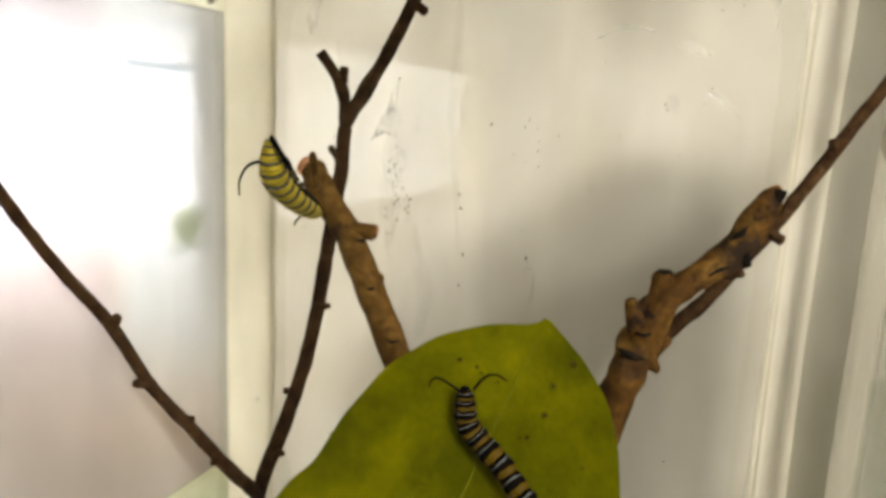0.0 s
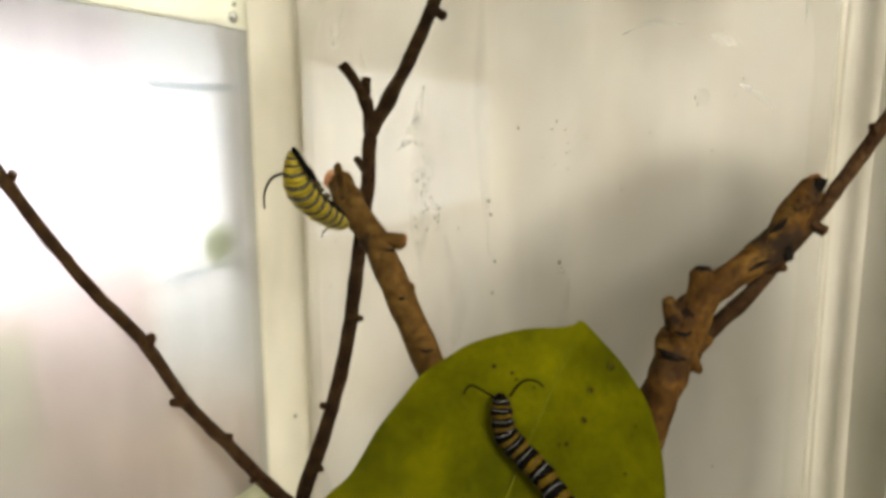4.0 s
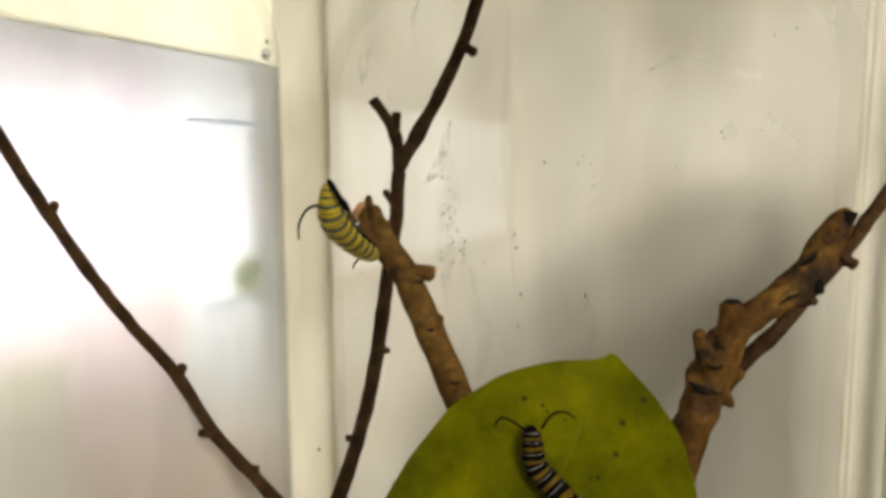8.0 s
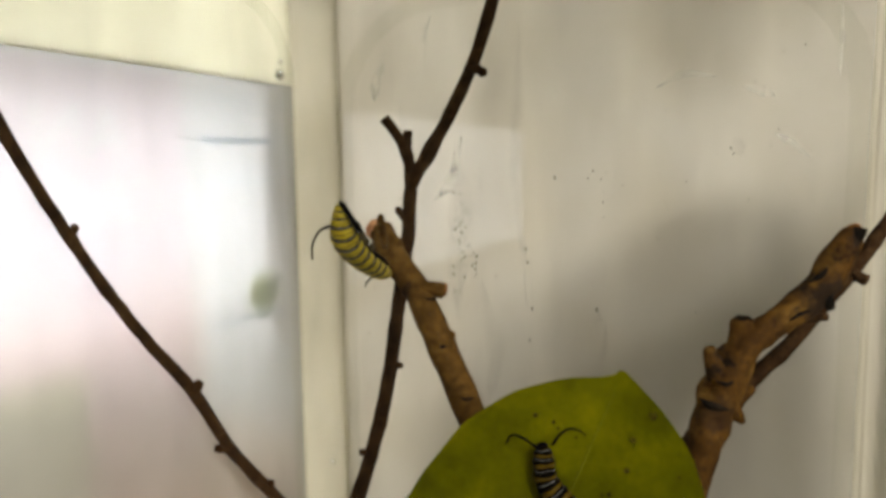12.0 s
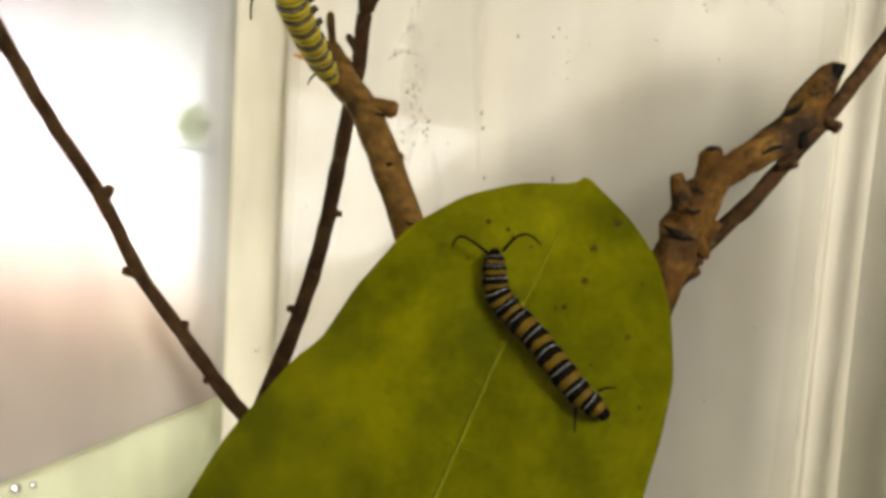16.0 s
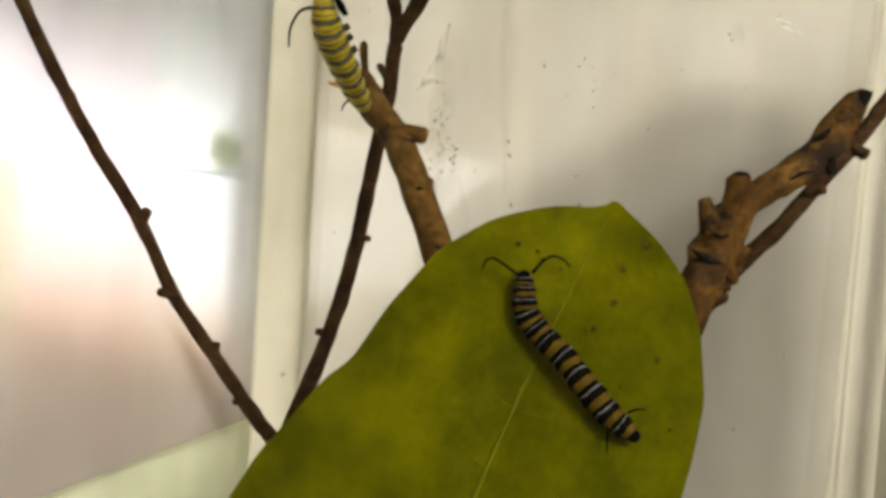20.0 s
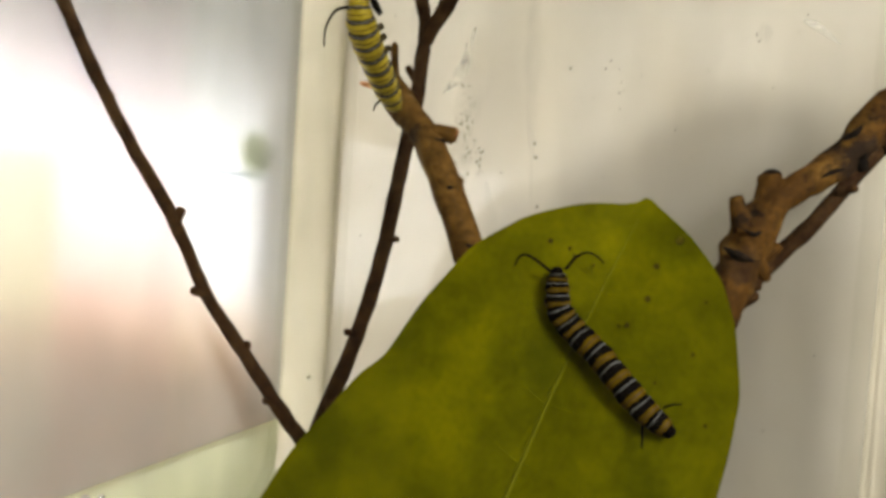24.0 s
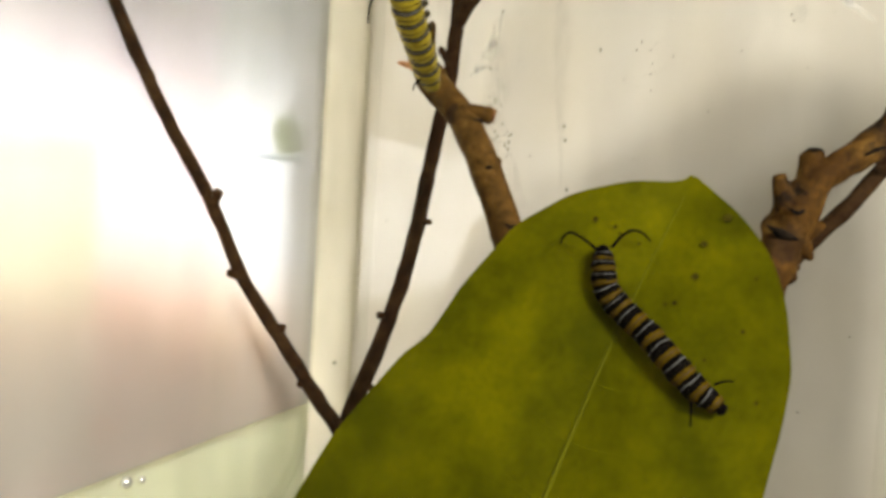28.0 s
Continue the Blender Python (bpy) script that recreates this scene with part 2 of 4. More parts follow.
def printed_paper():
    """The label's paper with its soft print: tan foot, green panel, faint lines and a grey mark, by place on the label.
    The tan also paints the label's dimming towards its foot.
    """
    m = paper("printed label paper", (0.86, 0.86, 0.885), 0.5)
    nt = m.node_tree
    old = next(n for n in nt.nodes if n.type == "VALTORGB").outputs["Color"]
    xyz = nt.nodes.new("ShaderNodeSeparateXYZ")
    tc = nt.nodes.new("ShaderNodeTexCoord")
    nt.links.new(tc.outputs["Object"], xyz.inputs[0])
    b, z = xyz.outputs["Y"], xyz.outputs["Z"]

    def calc(op, x, y=0.0):
        n = nt.nodes.new("ShaderNodeMath")
        n.operation = op
        for socket, v in zip(n.inputs, (x, y)):
            if hasattr(v, "node"):
                nt.links.new(v, socket)
            else:
                socket.default_value = v
        return n.outputs[0]

    def step(x, lo, hi):
        n = nt.nodes.new("ShaderNodeMapRange")
        n.interpolation_type = "SMOOTHSTEP"
        n.inputs["From Min"].default_value, n.inputs["From Max"].default_value = lo, hi
        nt.links.new(x, n.inputs["Value"])
        return n.outputs["Result"]

    def inside(x, lo, hi, soft):
        return calc("MULTIPLY", step(x, lo - soft, lo + soft), calc("SUBTRACT", 1.0, step(x, hi - soft, hi + soft)))

    wave = calc("MULTIPLY", calc("SINE", calc("MULTIPLY", calc("SUBTRACT", 0.159, b), 24.0)), 0.020)
    # tan print, which also carries the label's fall in brightness downwards
    tan = calc("SUBTRACT", 1.0, step(calc("SUBTRACT", z, wave), 0.066, 0.100))
    green = calc("MULTIPLY", inside(b, 0.040, 0.0945, 0.003), inside(z, 0.066, 0.122, 0.004))
    band = calc("MULTIPLY", inside(b, 0.06, 0.1265, 0.002), inside(z, 0.095, 0.134, 0.012))
    foot = calc("SUBTRACT", 1.0, step(calc("SUBTRACT", z, calc("MULTIPLY", step(b, 0.128, 0.094), 0.016)), 0.072, 0.086))
    lines = 0.0
    for lz, h, share in ((0.1758, 0.0006, 0.5), (0.1662, 0.0008, 0.9), (0.1566, 0.0006, 0.6), (0.1232, 0.0006, 0.9)):
        lines = calc("ADD", calc("MULTIPLY", inside(z, lz - h, lz + h, 0.0007), share), lines)
    lines = calc("MULTIPLY", lines, inside(b, 0.128, 0.156, 0.002))
    db, dz = calc("MULTIPLY", calc("SUBTRACT", b, 0.1478), 0.85), calc("SUBTRACT", z, 0.1285)
    far = calc("SQRT", calc("ADD", calc("MULTIPLY", db, db), calc("MULTIPLY", dz, dz)))
    mark = calc("SUBTRACT", 1.0, step(far, 0.0010, 0.0085))
    out = old
    for mask, share, colour in ((tan, 0.8, (0.56, 0.385, 0.25)), (band, 0.35, (0.56, 0.43, 0.37)), (green, 0.5, (0.44, 0.49, 0.32)), (foot, 0.55, (0.40, 0.28, 0.20)), (lines, 0.85, (0.38, 0.42, 0.47)), (mark, 0.9, (0.26, 0.29, 0.18))):
        out = mix_colour(nt, out, colour, calc("MULTIPLY", mask, share))
    for n in nt.nodes:
        if n.type in ("BSDF_DIFFUSE", "BSDF_TRANSLUCENT", "BSDF_REFRACTION"):
            nt.links.new(out, n.inputs["Color"])
    return m


PAPER_PRINT = printed_paper()

WALL, nt_, p_ = material("beige wall paint", (0.52, 0.47, 0.33), 0.8)
f_, c_ = noise_ramp(nt_, coords(nt_, 1.0), 3.0, [(0.3, (0.50, 0.46, 0.36)), (0.7, (0.58, 0.54, 0.43))])
nt_.links.new(c_, p_.inputs["Base Color"])
OLIVE, nt_, p_ = material("olive beige wall paint", (0.42, 0.40, 0.22), 0.8)
f_, c_ = noise_ramp(nt_, coords(nt_, 1.0), 9.0, [(0.3, (0.48, 0.46, 0.24)), (0.7, (0.66, 0.64, 0.42))])
nt_.links.new(c_, p_.inputs["Base Color"])
CEILING, _, _ = material("grey ceiling paint", (0.35, 0.34, 0.32), 0.9)
# dark brown for unseen walls, so they bounce little light into the jar
DIM, nt_, p_ = material("darkened unseen wall", (0.10, 0.085, 0.07), 0.9, 0.0, 0.2)
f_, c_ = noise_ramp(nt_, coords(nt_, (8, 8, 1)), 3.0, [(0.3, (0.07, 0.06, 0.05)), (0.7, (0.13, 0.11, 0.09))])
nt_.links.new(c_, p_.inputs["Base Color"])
WOOD, nt_, p_ = material("pale laminate", (0.66, 0.67, 0.56), 0.45)
f_, c_ = noise_ramp(nt_, coords(nt_, (4, 40, 4)), 2.0, [(0.3, (0.12, 0.125, 0.075)), (0.7, (0.155, 0.16, 0.10))])
nt_.links.new(c_, p_.inputs["Base Color"])
FLOOR, nt_, p_ = material("grey floor", (0.3, 0.28, 0.25), 0.6)
f_, c_ = noise_ramp(nt_, coords(nt_, 1.0), 6.0, [(0.3, (0.10, 0.09, 0.08)), (0.7, (0.15, 0.14, 0.12))])
nt_.links.new(c_, p_.inputs["Base Color"])
GLOW = bpy.data.materials.new("daylight outside")
GLOW.use_nodes = True
e_ = GLOW.node_tree.nodes.new("ShaderNodeEmission")
e_.inputs["Color"].default_value, e_.inputs["Strength"].default_value = (0.955, 0.95, 1.0, 1), 23.0
GLOW.node_tree.links.new(e_.outputs[0], GLOW.node_tree.nodes["Material Output"].inputs["Surface"])

# skin colour brightened to make up for the twig caterpillar's dim side
YELLOW_RAISED, nt_, p_ = material("brightened yellow skin", (0.48, 0.36, 0.04), 0.5, 0.0, 0.25)
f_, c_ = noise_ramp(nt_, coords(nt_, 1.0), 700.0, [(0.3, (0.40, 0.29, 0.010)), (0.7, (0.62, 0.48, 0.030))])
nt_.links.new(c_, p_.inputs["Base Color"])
BLACK, nt_, p_ = material("black skin", (0.0035, 0.0025, 0.0018), 0.7, 0.0, 0.02)
WHITE, nt_, p_ = material("white skin", (0.66, 0.66, 0.66), 0.4)
f_, c_ = noise_ramp(nt_, coords(nt_, 1.0), 900.0, [(0.3, (0.11, 0.11, 0.105)), (0.7, (0.24, 0.24, 0.225))])
nt_.links.new(c_, p_.inputs["Base Color"])
# darkened copy of that skin, as the leaf caterpillar looks less lit
YELLOW_DARKENED, nt_, p_ = material("darkened yellow skin", (0.10, 0.06, 0.001), 0.6, 0.0, 0.02)
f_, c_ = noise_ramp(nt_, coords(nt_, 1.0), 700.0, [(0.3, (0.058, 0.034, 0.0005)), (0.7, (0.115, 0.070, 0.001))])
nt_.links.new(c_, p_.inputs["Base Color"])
BROWN_SKIN, _, _ = material("brown skin", (0.060, 0.035, 0.012), 0.5, 0.0, 0.15)
DUSK_SKIN, _, _ = material("dusky skin", (0.060, 0.046, 0.024), 0.6, 0.0, 0.05)


# ---- mesh helpers ----
def part(name, bm, mats, parent, label="", smooth=True):
    me = bpy.data.meshes.new(name)
    if smooth:
        for f in bm.faces:
            f.smooth = True
    bm.to_mesh(me)
    bm.free()
    for m in mats if isinstance(mats, (list, tuple)) else [mats]:
        me.materials.append(m)
    ob = new(name, me)
    if parent:
        ob.parent = parent
    if label:
        tagged(ob, label)
    return ob


def spline(points, n):
    """n + 1 points along a smooth curve through the given ones."""
    pts = [Vector(p) for p in points]
    pts = [2 * pts[0] - pts[1]] + pts + [2 * pts[-1] - pts[-2]]
    out, k = [], len(pts) - 3
    for i in range(n + 1):
        s = min(i / n * k, k - 1e-6)
        j, f = int(s), s - int(s)
        a, b, c, d = pts[j:j + 4]
        out.append(0.5 * (2 * b + (c - a) * f + (2 * a - 5 * b + 4 * c - d) * f * f + (3 * b - a - 3 * c + d) * f ** 3))
    return out


def value(stops, s):
    """Linear reading of (place, value) stops."""
    return float(np.interp(s, [p for p, _ in stops], [v for _, v in stops]))


def tube(bm, pts, radius, sides=12, rough=0.0, cap=True, seed=0.0, mat=0):
    """A round limb along pts; radius is a function of 0..1; rough: unevenness as a share of the radius."""
    up = Vector((0.3, -0.2, 1)).normalized()
    rings = []
    for i, p in enumerate(pts):
        way = (pts[min(i + 1, len(pts) - 1)] - pts[max(i - 1, 0)]).normalized()
        side = way.cross(up)
        if side.length < 0.05:
            side = way.cross(Vector((1, 0, 0)))
        side.normalize()
        top = side.cross(way).normalized()
        r = radius(i / (len(pts) - 1))
        ring = []
        for k in range(sides):
            a = 2 * math.pi * k / sides
            n = noise.noise(Vector((p.x * 260 + seed, p.y * 260 + math.cos(a) * 1.3, p.z * 260 + math.sin(a) * 1.3))) if rough else 0
            ring.append(bm.verts.new(p + (side * math.cos(a) + top * math.sin(a)) * r * (1 + rough * n)))
        rings.append(ring)
    for r0, r1 in zip(rings, rings[1:]):
        for k in range(sides):
            f = bm.faces.new((r0[k], r0[(k + 1) % sides], r1[(k + 1) % sides], r1[k]))
            f.material_index = mat
    if cap:
        bm.faces.new(list(reversed(rings[0]))).material_index = mat
        bm.faces.new(rings[-1]).material_index = mat
    return rings


def limb(name, points, radii, mats, parent, n=40, sides=14, rough=0.18, label="", seed=0.0):
    bm = bmesh.new()
    tube(bm, spline(points, n), lambda s: value(radii, s), sides, rough, True, seed)
    bmesh.ops.recalc_face_normals(bm, faces=bm.faces)
    return part(name, bm, mats, parent, label)


def bud(parent, base, tip, r, mats, name="bud"):
    b, t = Vector(base), Vector(tip)
    bm = bmesh.new()
    pts = [b.lerp(t, f) for f in (-0.25, 0.0, 0.25, 0.5, 0.75, 0.95, 1.05)]
    shape = [(0, 0.9), (0.2, 1.0), (0.45, 0.75), (0.6, 0.95), (0.8, 0.85), (0.92, 0.5), (1, 0.15)]
    tube(bm, pts, lambda s: r * value(shape, s), 9, 0.5, True, t.x * 900)
    bmesh.ops.recalc_face_normals(bm, faces=bm.faces)
    return part(name, bm, mats, parent)


def slab(bm, lo, hi):
    m = Matrix.Translation((Vector(lo) + Vector(hi)) / 2) @ Matrix.Diagonal((*(Vector(hi) - Vector(lo)), 1))
    return bmesh.ops.create_cube(bm, size=1.0, matrix=m)["verts"]


def slab_part(name, lo, hi, mats, parent, label="", bevel=0.0):
    bm = bmesh.new()
    slab(bm, lo, hi)
    if bevel:
        bmesh.ops.bevel(bm, geom=bm.edges[:], offset=bevel, segments=2, affect="EDGES")
    return part(name, bm, mats, parent, label, smooth=False)


def empty(name, at, label, category, group="", kind=""):
    ob = new(name)
    ob.empty_display_size = 0.01
    ob.matrix_world = Matrix.Translation(at) if not isinstance(at, Matrix) else at
    return tagged(ob, label, category, group, kind)


# ---- room ----
def structure(name, lo, hi, mats, label):
    bm = bmesh.new()
    slab(bm, lo, hi)
    ob = part(name, bm, mats, None, "", smooth=False)
    ob.matrix_world = JAR
    return tagged(ob, label, name.split("_")[0], "", "structure")


structure("floor", (-1.5, -1.6, -0.76), (1.6, 2.70, -0.74), FLOOR, "plain grey floor under the table")
structure("ceiling", (-1.5, -1.6, 1.60), (1.6, 2.70, 1.62), CEILING, "plain grey painted ceiling")
structure("wall_back", (-1.5, 2.60, -0.74), (1.6, 2.68, 1.60), WALL, "plain beige painted wall behind the jar")
# the next two walls are unseen and darkened to cut bounced light
structure("wall_right", (1.5, -1.6, -0.74), (1.6, 2.60, 1.60), DIM, "unseen side wall, made dark brown to keep bounced light low")
structure("wall_front", (-1.4, -1.6, -0.74), (1.5, -1.5, 1.60), DIM, "unseen wall behind the camera, made dark brown against bounced light")
# the window wall beside the jar, with its opening
structure("wall_left_below", (-0.80, -1.5, -0.74), (-0.72, 2.60, -0.10), WALL, "beige wall below the window")
structure("wall_left_above", (-0.80, -1.5, 0.28), (-0.72, 2.60, 1.60), OLIVE, "olive wall above the window")
structure("wall_left_near", (-0.80, -1.5, -0.10), (-0.72, -0.08, 0.28), OLIVE, "olive wall beside the window")
structure("wall_left_far", (-0.80, 2.40, -0.10), (-0.72, 2.60, 0.28), OLIVE, "olive wall beside the window")
structure("backdrop", (-0.90, -1.4, -0.6), (-0.88, 2.58, 0.8), GLOW, "bright overcast daylight outside the window")
window = empty("window_1", JAR, "beige framed window with bright daylight behind it", "window", "", "structure")
for lo, hi in (((-0.79, -0.08, -0.10), (-0.73, 2.40, -0.08)), ((-0.79, -0.08, 0.262), (-0.73, 2.40, 0.28)),
               ((-0.79, -0.08, -0.08), (-0.73, -0.05, 0.262)), ((-0.79, 2.37, -0.08), (-0.73, 2.40, 0.262))):
    slab_part("window_frame", lo, hi, WALL, window)

table = empty("table", JAR, "plain pale laminate table under the jar", "table")
slab_part("tabletop", (-0.52, -0.045, TABLE - 0.03), (0.9, 0.515, TABLE), WOOD, table, bevel=0.003)
for a, b in ((-0.48, 0.0), (0.86, 0.0), (-0.48, 0.47), (0.86, 0.47)):
    slab_part("leg", (a - 0.025, b - 0.025, -0.74), (a + 0.025, b + 0.025, TABLE - 0.03), WOOD, table, bevel=0.002)


# ---- added shade blocker behind the jar ----
BLOCKER_BROWN, nt_, p_ = material("dull brown blocker", (0.10, 0.085, 0.06), 0.9, 0.0, 0.1)
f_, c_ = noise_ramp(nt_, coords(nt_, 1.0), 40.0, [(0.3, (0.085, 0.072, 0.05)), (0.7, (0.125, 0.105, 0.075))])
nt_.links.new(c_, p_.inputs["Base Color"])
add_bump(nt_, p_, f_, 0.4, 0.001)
# outline worked back from the dark hump wanted on the jar's back panel
SHADE_TOP = [(-0.1180, 0.0200), (-0.1140, 0.0609), (-0.1082, 0.0864), (-0.1003, 0.1102), (-0.0803, 0.1284), (-0.0628, 0.1373), (-0.0405, 0.1484), (-0.0293, 0.1520), (-0.0187, 0.1518), (-0.0120, 0.1491), (-0.0076, 0.1431), (-0.0053, 0.1335), (-0.0044, 0.1221)]


def shade_shape():
    """A made-up blocker that shades the jar's back: upright at one end, sagging and leaning away at the other."""
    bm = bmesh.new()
    a0, a1 = SHADE_TOP[0][0], SHADE_TOP[-1][0]
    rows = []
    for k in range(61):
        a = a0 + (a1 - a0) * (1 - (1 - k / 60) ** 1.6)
        top = value(SHADE_TOP, a)
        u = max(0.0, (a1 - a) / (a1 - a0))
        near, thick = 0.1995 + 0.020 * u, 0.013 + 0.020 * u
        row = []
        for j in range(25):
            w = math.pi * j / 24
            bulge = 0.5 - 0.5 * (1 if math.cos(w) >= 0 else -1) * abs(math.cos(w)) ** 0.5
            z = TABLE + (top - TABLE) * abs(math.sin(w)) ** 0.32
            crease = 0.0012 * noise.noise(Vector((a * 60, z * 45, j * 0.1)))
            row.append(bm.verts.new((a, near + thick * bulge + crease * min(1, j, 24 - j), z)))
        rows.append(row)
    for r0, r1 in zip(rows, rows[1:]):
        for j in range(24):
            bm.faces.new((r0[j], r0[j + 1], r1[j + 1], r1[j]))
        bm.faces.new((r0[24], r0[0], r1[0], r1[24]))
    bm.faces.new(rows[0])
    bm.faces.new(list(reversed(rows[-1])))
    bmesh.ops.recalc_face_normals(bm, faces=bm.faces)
    thing = empty("shade_blocker", JAR, "added dull brown blocker close behind the jar, which shades its cloudy back", "bag")
    part("body", bm, BLOCKER_BROWN, thing)


shade_shape()


# ---- jar ----
def outline(inset, n=8):
    """The jar's cross-section: a square with round corner columns, drawn in by inset."""
    r = 0.022
    pts = []
    for ca, cb, start in ((A1 - r, B1 - r, 0), (A0 + r, B1 - r, 90), (A0 + r, B0 + r, 180), (A1 - r, B0 + r, 270)):
        for k in range(n + 1):
            w = radians(start + 90 * k / n)
            pts.append((ca + (r - inset) * math.cos(w), cb + (r - inset) * math.sin(w)))
    return pts


jar = empty("plastic_jar", JAR, "large square clear plastic jar with a pale paper label", "jar")
WALL_T = 0.0012


def corner_column(name, points, mats=None):
    """A strip of wall along the given plan points, from base to shoulder."""
    bm = bmesh.new()
    zs = [TABLE + 0.004, 0.02, 0.05, 0.10, 0.15, 0.19, 0.214]
    rows = []
    for z in zs:
        rows.append([bm.verts.new((a, b, z)) for a, b in points])
    for r0, r1 in zip(rows, rows[1:]):
        for k in range(len(points) - 1):
            bm.faces.new((r0[k], r0[k + 1], r1[k + 1], r1[k]))
    bmesh.ops.solidify(bm, geom=bm.faces[:], thickness=WALL_T)
    bmesh.ops.recalc_face_normals(bm, faces=bm.faces)
    return part(name, bm, mats or PET_CORNER, jar)


def bent(points, n):
    return [(p.x, p.y) for p in spline([(a, b, 0) for a, b in points], n)]


# far left column: from the label's edge out and round to the back panel
corner_column("corner_column", bent([(LABEL_A, 0.1605), (-0.1225, 0.1625), (-0.1335, 0.168), (-0.1365, 0.179), (-0.133, 0.1895), (-0.126, 0.1935), (-0.1215, 0.1915)], 22))
far_column = corner_column("corner_column", bent([(0.0165, 0.1915), (0.021, 0.1940), (0.028, 0.1915), (0.0345, 0.184), (0.036, 0.172), (0.033, 0.165), (0.029, 0.160)], 22), PET_COLUMN)
corner_column("corner_column", bent([(0.029, 0.055), (0.034, 0.048), (0.036, 0.040), (0.033, 0.028), (0.026, 0.022), (0.018, 0.0215), (0.010, 0.026)], 20), PET_SIDE)
corner_column("corner_column", bent([(-0.105, 0.026), (-0.118, 0.0215), (-0.130, 0.026), (-0.136, 0.036), (-0.134, 0.05), (-0.126, 0.056), (LABEL_A, 0.058)], 20))

back = slab_part("back_panel", (-0.1215, BACK_B, TABLE + 0.004), (0.0165, BACK_B + WALL_T, 0.214), PET_HAZE, jar)
front = slab_part("front_panel", (-0.105, FRONT_B - WALL_T, TABLE + 0.004), (0.010, FRONT_B, 0.214), PET_CLEAR, jar, "clear front side of the jar")
# one clear wall, cut by height so each piece gets its own added haze
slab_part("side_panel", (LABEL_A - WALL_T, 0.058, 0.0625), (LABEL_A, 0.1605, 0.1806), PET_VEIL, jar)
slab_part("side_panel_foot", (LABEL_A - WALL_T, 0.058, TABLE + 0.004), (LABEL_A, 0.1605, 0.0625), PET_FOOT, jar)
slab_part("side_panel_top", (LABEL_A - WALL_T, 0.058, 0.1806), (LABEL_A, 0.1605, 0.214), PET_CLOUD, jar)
right = slab_part("side_panel", (0.029, 0.055, TABLE + 0.004), (0.029 + WALL_T, 0.160, 0.214), PET_SIDE, jar)
right.visible_shadow = False
far_column.visible_shadow = False
front.visible_shadow = False


def raised_rim(name, a0, a1, z0, z1, b, r, w, h, mats=None):
    """The moulded rounded border that runs round the back panel."""
    loop = []
    for ca, cz, start in ((a1 - r, z1 - r, 0), (a0 + r, z1 - r, 90), (a0 + r, z0 + r, 180), (a1 - r, z0 + r, 270)):
        for k in range(9):
            t = radians(start + 90 * k / 8)
            loop.append((ca, cz, t))
    bm = bmesh.new()
    prof = [(-w, 0.0), (-w * 0.5, -h * 0.8), (0, -h), (w * 0.5, -h * 0.8), (w, 0.0)]
    rings = [[bm.verts.new((ca + (r + o) * math.cos(t), b + d, cz + (r + o) * math.sin(t))) for o, d in prof] for ca, cz, t in loop]
    for i in range(len(rings)):
        r0, r1 = rings[i], rings[(i + 1) % len(rings)]
        for k in range(len(prof) - 1):
            bm.faces.new((r0[k], r0[k + 1], r1[k + 1], r1[k]))
    return part(name, bm, mats or PET_HAZE, jar)


def side_rim(name, b0, b1, z0, z1, r, w, h):
    """The rounded edge of the recess in which the label sits."""
    ob = raised_rim(name, b0, b1, z0, z1, 0.0, r, w, h, PET_RIM)
    for v in ob.data.vertices:
        v.co = Vector((LABEL_A - v.co.y + 0.0003, v.co.x, v.co.z))
    return ob


side_rim("label_rim", 0.0560, 0.1585, 0.040, 0.2010, 0.020, 0.0022, 0.0014)
raised_rim("panel_rim", -0.1195, 0.0150, 0.025, 0.2055, BACK_B - 0.0003, 0.032, 0.0028, 0.0004, PET_RIM)


def rib(a0, a1, b, z0, z1, h):
    """An upright rib added for a streak of reflected light on the inside of the back, with a round face and tapered
    ends.
    """
    bm = bmesh.new()
    rows = []
    for k in range(25):
        f = k / 24
        e = h * min(1.0, 6 * f, 6 * (1 - f))
        sway = 0.0006 * math.sin(5 * f + 90 * a0)
        rows.append([bm.verts.new((a0 + (a1 - a0) * u + sway, b - e * math.sin(math.pi * u), z0 + (z1 - z0) * f)) for u in (0, 0.12, 0.3, 0.5, 0.7, 0.88, 1)])
    for r0, r1 in zip(rows, rows[1:]):
        for k in range(6):
            bm.faces.new((r0[k], r0[k + 1], r1[k + 1], r1[k]))
    return part("rib", bm, PET_STREAK, jar)


# two ribs stand in for upright streaks of reflected light
rib(0.0178, 0.0196, 0.1930, 0.03, 0.196, 0.0003)
rib(0.0238, 0.0262, 0.1922, 0.03, 0.200, 0.0003)


# dirt specks on the inside of the back panel
bm = bmesh.new()
rng = random.Random(4)
dirt = [(-0.0552, 0.1563, 0.0004), (-0.0631, 0.1371, 0.0005), (-0.0626, 0.1334, 0.0005), (-0.0613, 0.1209, 0.0005), (-0.0437, 0.1217, 0.0005), (-0.1127, 0.1098, 0.0004), (-0.0778, 0.1326, 0.0004), (-0.0819, 0.1671, 0.0004), (-0.0122, 0.1632, 0.0003), (-0.0116, 0.1618, 0.0003), (-0.1020, 0.1180, 0.0005), (-0.0985, 0.1360, 0.0004), (-0.0620, 0.1120, 0.0004)]
dirt += [(-0.0832 + rng.gauss(0, 0.0013), 0.1415 + rng.gauss(0, 0.0085), rng.uniform(0.00012, 0.0004)) for _ in range(70)]
dirt += [(-0.0780 + rng.gauss(0, 0.0008), 0.1320 + rng.gauss(0, 0.003), rng.uniform(0.0002, 0.0004)) for _ in range(12)]
